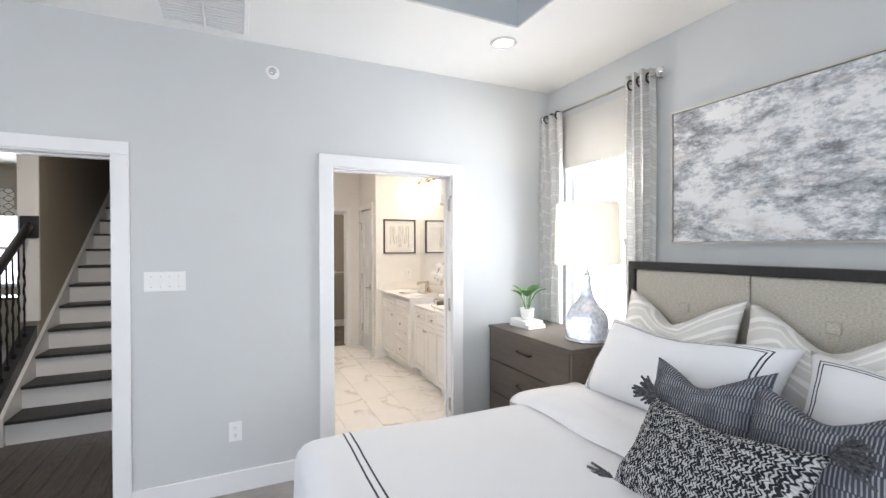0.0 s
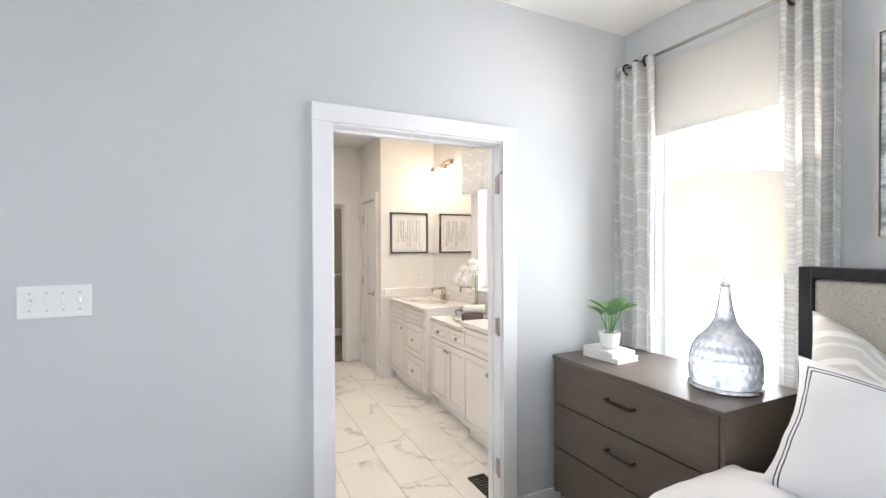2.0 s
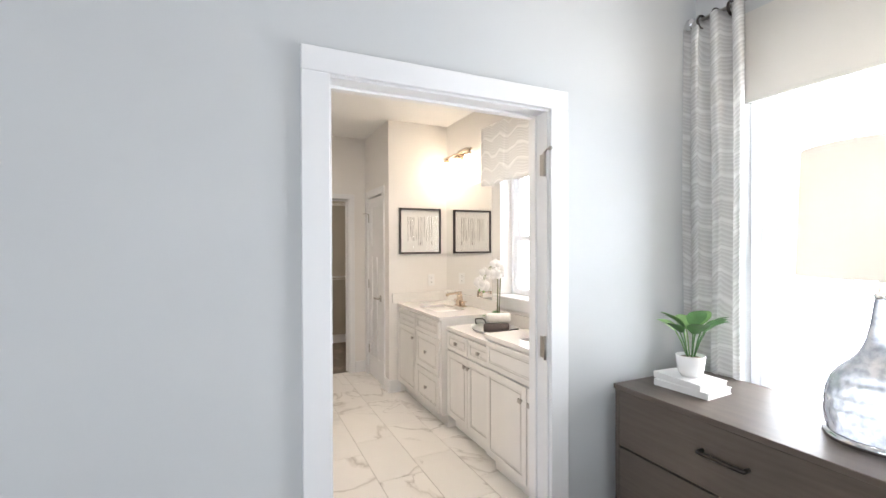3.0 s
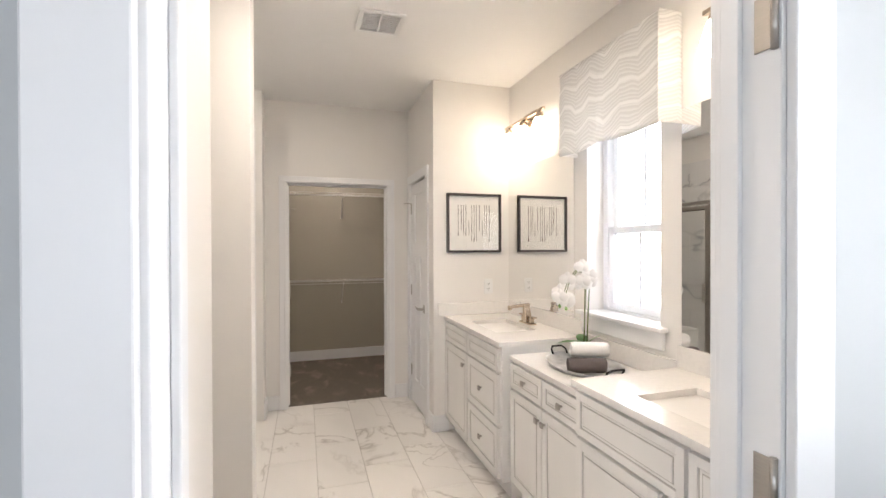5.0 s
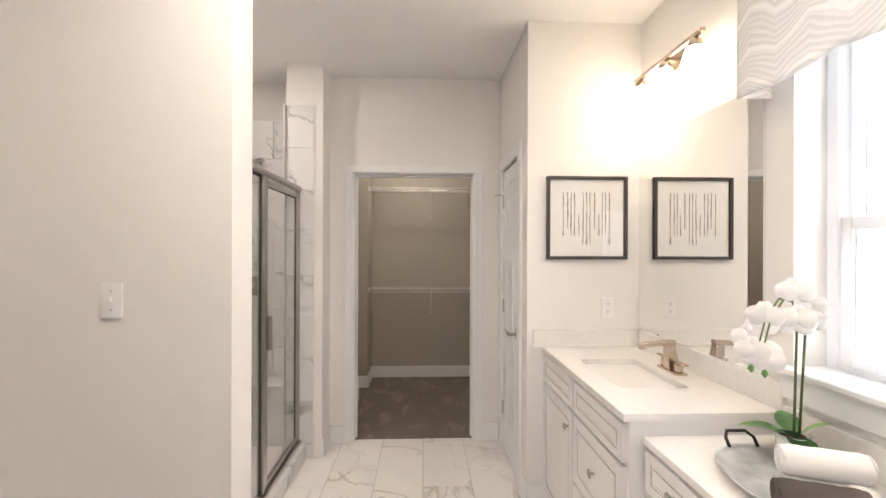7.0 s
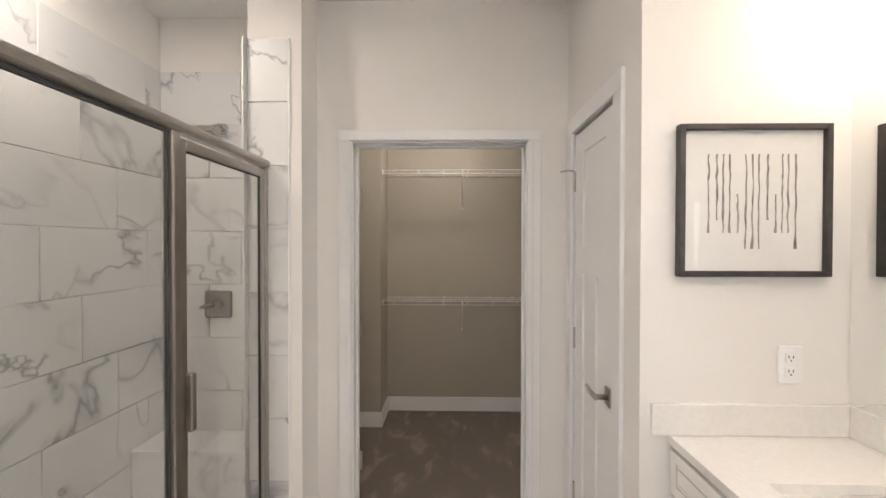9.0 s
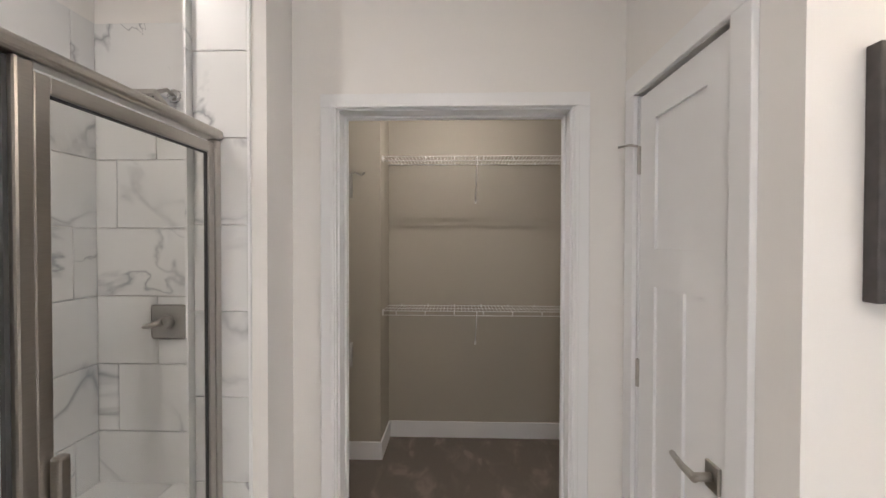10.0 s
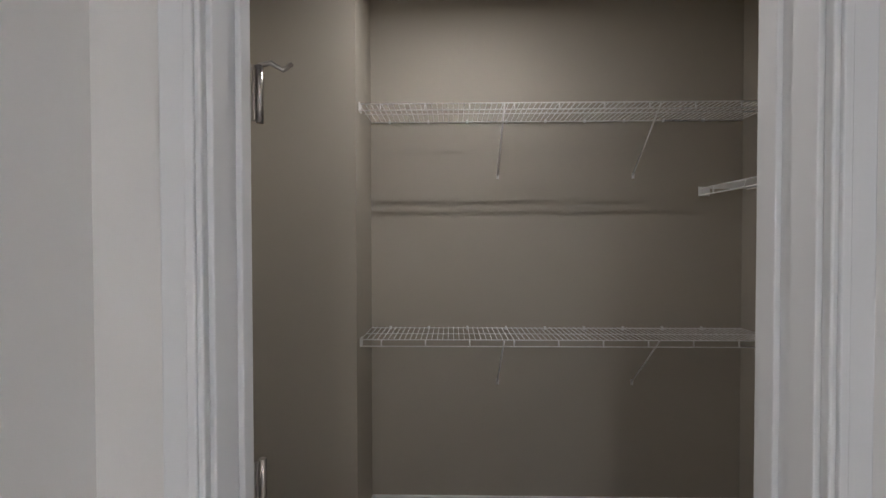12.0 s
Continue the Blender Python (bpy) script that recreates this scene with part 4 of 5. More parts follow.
part("neck", lathe([(0.021, 0.42), (0.022, 0.435), (0.011, 0.445), (0.010, 0.62), (0.014, 0.63)], 20), M["chrome"], lamp)
sh = part("shade", lathe([(0.205, 0.485), (0.192, 0.875), (0.190, 0.875), (0.203, 0.485)], 48, cap=False), M["shade"], lamp, "cream fabric drum shade")
part("bulb", lathe([(0.001, 0.62), (0.018, 0.63), (0.032, 0.68), (0.02, 0.72), (0.001, 0.73)], 20), M["lampbulb"], lamp)
bm = bmesh.new()
for k in range(3):
    a = 2 * math.pi * k / 3
    tube(bm, [(0.008 * math.cos(a), 0.008 * math.sin(a), 0.86), (0.191 * math.cos(a), 0.191 * math.sin(a), 0.875)], 0.002, 5)
tube(bm, [(0, 0, 0.73), (0, 0, 0.90)], 0.004, 6)
part("harp", bm, M["chrome"], lamp)


def book(loc, w, d, h, rz):
    b = thing("book", "white hardcover book lying on the nightstand", "book", loc, group="books under the plant", rz=rz)
    part("cover", boxes((-w / 2, w / 2, -d / 2, d / 2, 0, 0.003), (-w / 2, w / 2, -d / 2, d / 2, h - 0.003, h), (-w / 2, -w / 2 + 0.003, -d / 2, d / 2, 0.003, h - 0.003), bevel=0.001), M["book"], b)
    part("pages", boxes((-w / 2 + 0.003, w / 2 - 0.004, -d / 2 + 0.004, d / 2 - 0.004, 0.003, h - 0.003)), M["paper"], b)
    return b


book((2.77, 3.72, NT), 0.16, 0.225, 0.026, 4)
book((2.77, 3.73, NT + 0.026), 0.155, 0.215, 0.026, -3)


def leaf_blade(bm, root, d, length, width, droop, fold=0.25):
    """A pointed leaf with a folded midrib, from root in direction d."""
    d = Vector(d).normalized()
    side = d.cross(Vector((0, 0, 1))).normalized()
    up = side.cross(d)
    n, rows = 8, []
    for i in range(n + 1):
        t = i / n
        c = Vector(root) + d * (length * t) - Vector((0, 0, droop * length * t * t))
        w = width * math.sin(math.pi * min(1, t * 0.94 + 0.06)) ** 0.8 * (1 - 0.3 * t)
        rows.append([bm.verts.new(c + side * (w * s) + up * (abs(s) * w * fold)) for s in (-1, -0.5, 0, 0.5, 1)])
    for a, b in zip(rows, rows[1:]):
        for k in range(4):
            bm.faces.new((a[k], a[k + 1], b[k + 1], b[k])).smooth = True


plant = thing("potted_plant", "small green leafy plant in a white ceramic pot", "plant", (2.77, 3.725, NT + 0.052))
part("pot", lathe([(0.001, 0), (0.034, 0), (0.046, 0.02), (0.055, 0.085), (0.051, 0.086), (0.045, 0.07), (0.001, 0.07)], 32), M["porcelain"], plant)
part("soil", lathe([(0.001, 0.068), (0.046, 0.072), (0.03, 0.079), (0.001, 0.08)], 20), M["soil"], plant)
rnd = random.Random(5)
for k in range(11):
    a = k * 2.4 + rnd.uniform(-0.3, 0.3)
    el = rnd.uniform(0.65, 1.35)
    root = Vector((0.012 * math.cos(a), 0.012 * math.sin(a), 0.075))
    tip = root + Vector((0.06 * math.cos(a) * math.cos(el), 0.06 * math.sin(a) * math.cos(el), 0.05 + 0.075 * math.sin(el)))
    bm = bmesh.new()
    tube(bm, [root, (root + tip) / 2 + Vector((0, 0, 0.01)), tip], 0.003, 5)
    leaf_blade(bm, tip, (math.cos(a), math.sin(a), 0.35 + 0.7 * math.sin(el)), rnd.uniform(0.10, 0.14), rnd.uniform(0.036, 0.048), 0.25)
    part("leaf", bm, M["leaf" if k % 3 else "pale_leaf"], plant)

# ---- painting over the bed ----
art = thing("wall_painting", "abstract grey, white and blue canvas in a thin silver frame", "painting", (E, 1.93, 1.525))
aw, ah = 1.74, 0.775
part("canvas", boxes((-0.042, -0.004, -aw / 2 + 0.012, aw / 2 - 0.012, 0.012, ah - 0.012), bevel=0.002), M["art"], art)
part("frame", boxes((-0.05, -0.001, -aw / 2, -aw / 2 + 0.01, 0, ah), (-0.05, -0.001, aw / 2 - 0.01, aw / 2, 0, ah), (-0.05, -0.001, -aw / 2 + 0.01, aw / 2 - 0.01, 0, 0.01), (-0.05, -0.001, -aw / 2 + 0.01, aw / 2 - 0.01, ah - 0.01, ah)), M["silver_frame"], art)

# ---- bed ----
BY0, BY1, BX0, BX1, BT = 0.93, 2.95, 1.02, 3.0, 0.70
bed = thing("bed", "king bed with a beige tufted headboard in a black wooden frame", "bed", (2.98, 1.94, 0))
part("headboard_frame", boxes((0.0, 0.075, -1.03, -0.985, 0, 1.42), (0.0, 0.075, 0.985, 1.03, 0, 1.42), (-0.0, 0.075, -0.985, 0.985, 1.375, 1.42), bevel=0.004), M["black_wood"], bed, "black stained wooden headboard frame")
for i in range(3):
    y = -0.985 + i * 0.6567
    p = part("headboard_panel", boxes((0.012, 0.07, y + 0.002, y + 0.6547, 0.35, 1.372), bevel=0.012, seg=3), M["linen"], bed, "beige linen headboard panel")
    for z in (1.18, 0.9):
        part("tuft", boxes((-0.004, 0.014, y + 0.328 - 0.026, y + 0.328 + 0.026, z - 0.026, z + 0.026), bevel=0.008, seg=3), M["linen"], p)
part("mattress", boxes((-1.92, 0.0, -0.96, 0.96, 0.34, BT - 0.03), bevel=0.05, seg=3), M["sheet"], bed)
part("bed_base", boxes((-1.9, 0.0, -0.95, 0.95, 0.12, 0.34), bevel=0.01), M["black_wood"], bed)
for x in (-1.85, -0.1):
    for y in (-0.88, 0.88):
        part("leg", boxes((x - 0.035, x + 0.035, y - 0.035, y + 0.035, 0, 0.12), bevel=0.004), M["black_wood"], bed)


def drape(u, v):
    """Coverlet: u from foot hem over the top towards the head, v across the bed from hem to hem."""
    s, c = u * 2.30, (v - 0.5) * 3.1
    drop = 0.58
    r = 0.09
    def fold(d, half):
        if abs(d) <= half - r:
            return d, 0.0
        a = (abs(d) - (half - r)) / r
        sg = 1 if d > 0 else -1
        if a < math.pi / 2:
            return sg * (half - r + r * math.sin(a)), r - r * math.cos(a)
        return sg * (half + 0.02 * (abs(d) - half)), r + (abs(d) - (half - r) - r * math.pi / 2)
    y, dz1 = fold(c, 1.01)
    x, dz2 = fold(s - 0.58 - 0.95, 0.98) if s < 1.0 else (s - 0.58 - 0.95 - 0.0, 0.0)
    dz = max(dz1, dz2) + 0.35 * min(dz1, dz2)
    dz = min(dz, 0.60)
    w = 0.012 * noise.noise((x * 2.2, y * 2.2, 1.3)) + 0.004 * noise.noise((x * 8, y * 8, 4))
    if dz > 0.12:
        k = min(1, (dz - 0.12) / 0.4) * 0.02
        if dz1 > dz2:
            y += k * math.sin(x * 13) * (1 if c > 0 else -1)
        else:
            x -= k * math.sin(y * 13)
    return x + 2.0, y + 1.94, BT + 0.008 - dz + (w if dz < 0.3 else 0)


cov = thing("coverlet", "white coverlet with two navy lines, draped over the bed", "bedding", (0, 0, 0))
bm = grid(drape, 110, 120)
o = part("cloth", bm, M["cover"], cov)
fd = thing("folded_duvet", "white duvet folded back across the bed", "bedding", (0, 0, 0))
def fold_sheet(u, v):
    c = (v - 0.5) * 2.5
    y = max(-1.0, min(1.0, c))
    over = abs(c) - abs(y)
    edge = min(1, min(u, 1 - u) * 9)
    z = BT + 0.012 + 0.04 * math.sqrt(edge) + 0.014 * noise.noise((u * 5, c * 3, 7)) - (over if over > 0 else 0.05 * max(0, abs(c) - 0.9) / 0.1 * 0.5)
    return 2.13 + u * 0.52 + 0.03 * noise.noise((c * 2.5, 0, 2)), 1.94 + y * 1.0 + math.copysign(0.035 if over > 0 else 0.0, c), z
part("cloth", grid(fold_sheet, 40, 110), M["sheet"], fd)


def pillow(name, label, w, h, t, loc, tilt, yaw, material, seed, group="", pinch=0.07, roll=0, chop=0.1):
    """A filled cushion standing on its lower edge; pinched corners, creased cloth."""
    p = tagged(new(name), label, "pillow", group)
    p.matrix_basis = pose(*loc, 0, 0, 90 + yaw) @ pose(0, 0, 0, tilt, 0, 0) @ pose(0, 0, h * 0.5 - 0.012, 0, roll, 0)
    bm = bmesh.new()
    uv = bm.loops.layers.uv.new("UVMap")
    n, m = 36, 28
    for sg in (1, -1):
        vs = []
        for i in range(n + 1):
            row = []
            for j in range(m + 1):
                u, v = i / n * 2 - 1, j / m * 2 - 1
                th = ((1 - u ** 4) * (1 - v ** 4)) ** 0.62
                x = w / 2 * u * (1 - pinch * (1 - v * v))
                z = h / 2 * v * (1 - pinch * 1.6 * (1 - u * u) * (1.4 if v > 0 else 0.6))
                z -= h * chop * math.exp(-(u / 0.5) ** 2) * max(0, v) ** 1.5
                cr = 0.010 * noise.noise((u * 2.5 + seed, v * 2.5, sg * 3)) + 0.004 * noise.noise((u * 8 + seed, v * 8, sg))
                row.append(bm.verts.new((x, sg * (t / 2 * th + cr * min(1, th * 3)), z)))
            vs.append(row)
        for i in range(n):
            for j in range(m):
                q = (vs[i][j], vs[i + 1][j], vs[i + 1][j + 1], vs[i][j + 1])
                ids = ((i, j), (i + 1, j), (i + 1, j + 1), (i, j + 1))
                if sg > 0:
                    q, ids = q[::-1], ids[::-1]
                f = bm.faces.new(q)
                f.smooth = True
                for lp, (a, b) in zip(f.loops, ids):
                    lp[uv].uv = (a / n, b / m)
    bmesh.ops.remove_doubles(bm, verts=bm.verts, dist=0.0004)
    part("cover", bm, material, p)
    return p


for y, s in ((2.57, 1), (1.90, 2), (1.24, 3)):
    pillow("euro_pillow", "cream and beige banded square pillow against the headboard", 0.66, 0.60, 0.2, (2.76, y, BT), 17, 0, M["banded"], s, "pillows on the bed", 0.08, 0, 0.2)
for y, s in ((2.40, 4), (1.45, 5)):
    pillow("king_sham", "white pillow with two navy lines inside its edge", 0.94, 0.47, 0.30, (2.53, y, BT + 0.03), 32, 0, M["sham"], s, "pillows on the bed", 0.085, 0, 0.08)
pillow("square_cushion", "charcoal cushion with rows of white dashes", 0.42, 0.42, 0.17, (2.22, 2.03, BT + 0.03), 34, 8, M["charcoal"], 6, "pillows on the bed", 0.1, 5, 0.16)
pillow("square_cushion", "charcoal cushion with rows of white dashes", 0.50, 0.45, 0.18, (2.19, 1.66, BT + 0.03), 38, -4, M["charcoal"], 7, "pillows on the bed", 0.1, 10, 0.16)
lum = pillow("lumbar_cushion", "black and white chunky tweed cushion with corner tassels", 0.56, 0.34, 0.17, (1.97, 1.87, BT + 0.02), 38, -8, M["tweed"], 8, "pillows on the bed", 0.08, 4, 0.04)
rnd = random.Random(2)
for sx in (-1, 1):
    for sz in (-1, 1):
        bm = bmesh.new()
        c = Vector((sx * 0.275, 0, sz * 0.165))
        for k in range(40):
            d = Vector((sx * rnd.uniform(0.5, 1), rnd.uniform(-0.5, 0.5), sz * rnd.uniform(-0.2, 0.9))).normalized()
            tube(bm, [c, c + d * 0.035 + Vector((0, 0.01, 0)), c + d * rnd.uniform(0.065, 0.10) + Vector((0, 0, -0.012))], [0.005, 0.0065, 0.0045], 5)
        part("tassel", bm, M["yarn"], lum)

# ---- bath: vanities ----
def cab_front(parent, name, y0, y1, z0, z1, knob=None):
    """A painted panel front facing west at x = 0: slab, raised rails, field panel, glaze line and a square knob."""
    s = 0.042 if z1 - z0 > 0.2 else 0.03
    ob = part(name, boxes((-0.016, 0.0, y0, y1, z0, z1)), M["vanity"], parent)
    part("stile", boxes((-0.022, -0.0162, y0, y0 + s, z0, z1), bevel=0.001, seg=1), M["vanity"], ob)
    part("stile", boxes((-0.022, -0.0162, y1 - s, y1, z0, z1), bevel=0.001, seg=1), M["vanity"], ob)
    part("rail", boxes((-0.022, -0.0162, y0 + s, y1 - s, z0, z0 + s), bevel=0.001, seg=1), M["vanity"], ob)
    part("rail", boxes((-0.022, -0.0162, y0 + s, y1 - s, z1 - s, z1), bevel=0.001, seg=1), M["vanity"], ob)
    part("field_panel", boxes((-0.0195, -0.0162, y0 + s + 0.016, y1 - s - 0.016, z0 + s + 0.016, z1 - s - 0.016), bevel=0.001, seg=1), M["vanity"], ob)
    g = 0.0035
    for k, gap in enumerate((s, s + 0.0125)):
        a, b, c, d = y0 + gap, y1 - gap, z0 + gap, z1 - gap
        part("glaze_line", boxes((-0.0172, -0.0162, a, a + g, c, d), (-0.0172, -0.0162, b - g, b, c, d), (-0.0172, -0.0162, a + g, b - g, c, c + g), (-0.0172, -0.0162, a + g, b - g, d - g, d)), M["glaze"], ob)
    if knob:
        y, z = knob
        bm = boxes((-0.046, -0.036, y - 0.014, y + 0.014, z - 0.014, z + 0.014), bevel=0.003)
        tube(bm, [(-0.037, y, z), (-0.021, y, z)], 0.006, 8)
        part("knob", bm, M["nickel"], ob, "square nickel knob")
    return ob


def cabinet(x, y0, y1, top, label, fronts):
    c = thing("vanity_cabinet", label, "cabinet", (x, y0, 0), group="bathroom vanity cabinets")
    w, d = y1 - y0, EB - x - 0.001
    part("body", boxes((0.0, d, 0.001, w - 0.001, 0.10, top), bevel=0.002), M["vanity"], c)
    part("toe_kick", boxes((0.06, d, 0.001, w - 0.001, 0.0, 0.10)), M["vanity"], c)
    for nm, a, b, z0, z1, k in fronts:
        cab_front(c, nm, a, b, z0, z1, k)
    return c


VT, VL = 0.912, 0.838
FX, LXF = 2.612, 2.678
w = 1.025
cabinet(FX, 5.79, 6.815, VT - 0.027, "white glazed vanity cabinet with a door and drawers", [
    ("false_front", 0.525, w - 0.02, 0.735, 0.87, None), ("drawer", 0.02, 0.505, 0.735, 0.87, None),
    ("door", 0.525, w - 0.02, 0.12, 0.72, (0.57, 0.64)),
    ("drawer", 0.02, 0.505, 0.425, 0.72, (0.262, 0.575)), ("drawer", 0.02, 0.505, 0.12, 0.41, (0.262, 0.27))])
w = 0.728
cabinet(LXF, 5.061, 5.789, VL - 0.027, "white glazed low vanity cabinet with two drawers above two doors", [
    ("drawer", 0.015, 0.358, 0.66, 0.795, (0.187, 0.728)), ("drawer", 0.37, w - 0.015, 0.66, 0.795, (0.54, 0.728)),
    ("door", 0.015, 0.361, 0.12, 0.645, (0.335, 0.585)), ("door", 0.367, w - 0.015, 0.12, 0.645, (0.393, 0.585))])
w = 0.92
cabinet(FX, 4.14, 5.06, VT - 0.027, "white glazed vanity cabinet with doors under the near sink", [
    ("false_front", 0.36, w - 0.02, 0.70, 0.87, None), ("drawer", 0.02, 0.345, 0.70, 0.87, (0.18, 0.785)),
    ("door", 0.46, w - 0.02, 0.12, 0.685, (0.50, 0.60)), ("door", 0.02, 0.448, 0.12, 0.685, (0.41, 0.60))])


def counter(x0, y0, y1, top, label, sink=None):
    c = thing("vanity_worktop", label, "worktop", (0, 0, 0), group="bathroom worktops")
    t = 0.026
    if sink:
        a, b, p, q = sink
        part("slab", boxes((x0, a, y0, y1, top - t, top), (b, EB - 0.001, y0, y1, top - t, top), (a, b, y0, p, top - t, top), (a, b, q, y1, top - t, top)), M["quartz"], c)
    else:
        part("slab", boxes((x0, EB - 0.001, y0, y1, top - t, top), bevel=0.003), M["quartz"], c)
    part("backsplash", boxes((EB - 0.021, EB - 0.001, y0, y1, top + 0.0005, top + 0.10), bevel=0.003), M["quartz"], c)
    return c


def basin(a, b, p, q, top):
    s = thing("sink", "white rectangular undermount sink", "sink", ((a + b) / 2, (p + q) / 2, top - 0.027), group="bathroom sinks")
    hx, hy, d = (b - a) / 2 + 0.006, (q - p) / 2 + 0.006, 0.13
    bm = bmesh.new()
    rings = []
    for k, (f, z) in enumerate(((1.0, 0.0), (0.97, -0.05), (0.90, -0.105), (0.78, -d), (0.15, -d - 0.008))):
        rings.append([bm.verts.new((hx * f * math.copysign(min(1, abs(math.cos(t)) ** 0.35), math.cos(t)), hy * f * math.copysign(min(1, abs(math.sin(t)) ** 0.35), math.sin(t)), z)) for t in [2 * math.pi * (i + 0.5) / 40 for i in range(40)]])
    for r0, r1 in zip(rings, rings[1:]):
        for i in range(40):
            bm.faces.new((r0[i], r0[(i + 1) % 40], r1[(i + 1) % 40], r1[i])).smooth = True
    bm.faces.new(rings[-1])
    part("bowl", bm, M["porcelain"], s)
    part("drain", lathe([(0.001, -d - 0.002), (0.022, -d - 0.002), (0.024, -d - 0.006), (0.001, -d - 0.006)], 20), M["faucet"], s)
    return s


def faucet(y, top):
    f = thing("faucet", "champagne nickel two-handle faucet on the worktop", "faucet", (3.045, y, top), group="bathroom faucets")
    part("base_plate", boxes((-0.028, 0.028, -0.08, 0.08, 0, 0.012), bevel=0.004), M["faucet"], f)
    bm = boxes((-0.024, 0.024, -0.022, 0.022, 0.012, 0.125), bevel=0.004)
    for v in bm.verts:
        k = (v.co.z - 0.012) / 0.113
        v.co.y *= 1.15 - 0.35 * k
        v.co.x = v.co.x * (1.15 - 0.3 * k) - 0.012 * k
    part("spout_body", bm, M["faucet"], f)
    bm = boxes((-0.15, 0.012, -0.017, 0.017, 0.112, 0.132), (-0.15, -0.125, -0.012, 0.012, 0.100, 0.112), bevel=0.004)
    for v in bm.verts:
        v.co.z += 0.012 * (1 + v.co.x / 0.15)
    part("spout", bm, M["faucet"], f)
    for sy in (-1, 1):
        h = part("handle_base", boxes((-0.015, 0.015, sy * 0.055 - 0.015, sy * 0.055 + 0.015, 0.012, 0.05), bevel=0.004), M["faucet"], f)
        part("lever", boxes((-0.011, 0.011, min(sy * 0.05, sy * 0.115), max(sy * 0.05, sy * 0.115), 0.05, 0.060), bevel=0.003), M["faucet"], h)
    return f


SK = (2.70, 2.985)
counter(2.587, 5.782, 6.818, VT, "white quartz worktop of the far sink", (*SK, 6.06, 6.52))
counter(2.652, 5.068, 5.7815, VL, "white quartz worktop of the low vanity")
counter(2.587, 4.1365, 5.0675, VT, "white quartz worktop of the near sink", (*SK, 4.36, 4.82))
sp = thing("side_splash", "white quartz side splash on the wall", "splashback", (0, 0, 0))
part("slab", boxes((2.532, EB - 0.022, PY - 0.02, PY - 0.0005, VT + 0.001, VT + 0.10), bevel=0.003), M["quartz"], sp)
basin(*SK, 6.06, 6.52, VT)
basin(*SK, 4.36, 4.82, VT)
faucet(6.29, VT)
faucet(4.59, VT)
for y0, y1 in ((5.88, 6.808), (4.15, 5.05)):
    mr = thing("wall_mirror", "large frameless rectangular mirror above the sink", "mirror", (EB, y0, VT + 0.101), group="bathroom mirrors")
    part("glass", boxes((-0.012, -0.0015, 0, y1 - y0, 0, 1.06)), M["mirror"], mr)
    for y in (0.2, y1 - y0 - 0.2):
        part("clip", boxes((-0.016, -0.012, y - 0.01, y + 0.01, -0.001, 0.012), bevel=0.001), M["chrome"], mr)


def vanity_light(yc, xw):
    v = thing("vanity_light", "champagne nickel three-lamp wall light with lit glass shades", "wall light", (xw, yc, 2.40), group="bathroom wall lights")
    part("wall_plate", boxes((-0.02, -0.001, -0.10, 0.10, -0.055, 0.055), bevel=0.005), M["faucet"], v)
    part("bar", boxes((-0.085, -0.065, -0.30, 0.30, -0.010, 0.010), bevel=0.003), M["faucet"], v)
    part("arm", boxes((-0.066, -0.019, -0.012, 0.012, -0.010, 0.010)), M["faucet"], v)
    for y in (-0.24, 0.0, 0.24):
        c = part("cap", lathe([(0.012, 0.0), (0.024, -0.01), (0.034, -0.045), (0.03, -0.045)], 24), M["faucet"], v)
        c.matrix_basis = pose(-0.075, y, -0.008)
        s = part("glass_shade", lathe([(0.034, -0.045), (0.046, -0.08), (0.060, -0.13), (0.066, -0.165), (0.062, -0.165), (0.03, -0.05)], 28), M["bulb"], v, "lit frosted glass shade")
        s.matrix_basis = pose(-0.075, y, -0.008)
    return v


vanity_light(6.43, EB)
vanity_light(4.58, EB)

# ---- bath window dressing, print, plant, tray ----
va = thing("window_valance", "grey fabric valance with white zigzag lines over the bathroom window", "valance", (3.03, 5.455, 2.0))
def vfn(u, v):
    y = (u - 0.5) * 0.79
    pleat = 0.018 * math.exp(-((u - 0.5) / 0.03) ** 2)
    scallop = 0.012 * math.cos((u - 0.5) * 4 * math.pi) * (1 - v)
    return -pleat * (1 - v) - 0.012 * math.sin(u * math.pi) * (1 - v), y, v * 0.50 + scallop * 0.5
bm = grid(vfn, 60, 20)
uvl = bm.loops.layers.uv.active
for f in bm.faces:
    for lp in f.loops:
        lp[uvl].uv = (lp[uvl].uv[0] * 0.84 + 3.1, lp[uvl].uv[1] * 0.5 + 1.4)
fr = part("front_cloth", bm, M["cloth"], va)
fr.modifiers.new("thick", "SOLIDIFY").thickness = 0.004
for sy in (-1, 1):
    bm = grid(lambda u, v: (u * 0.128, sy * 0.395, v * 0.50 + 0.01), 8, 12)
    uvl = bm.loops.layers.uv.active
    for f in bm.faces:
        for lp in f.loops:
            lp[uvl].uv = (lp[uvl].uv[0] * 0.13 + 2.2, lp[uvl].uv[1] * 0.5 + 1.4)
    part("return_cloth", bm, M["cloth"], va)
part("board", boxes((0.0, 0.129, -0.393, 0.393, 0.48, 0.50)), M["trim"], va)

pr = thing("framed_print", "black-framed print of thin vertical ink strokes on white paper", "picture", (2.838, PY, 1.648))
hw, hh, fw = 0.232, 0.236, 0.018
part("frame", boxes((-hw, -hw + fw, -0.032, -0.001, -hh, hh), (hw - fw, hw, -0.032, -0.001, -hh, hh), (-hw + fw, hw - fw, -0.032, -0.001, -hh, -hh + fw), (-hw + fw, hw - fw, -0.032, -0.001, hh - fw, hh), bevel=0.003), M["frame"], pr, "dark wooden picture frame")
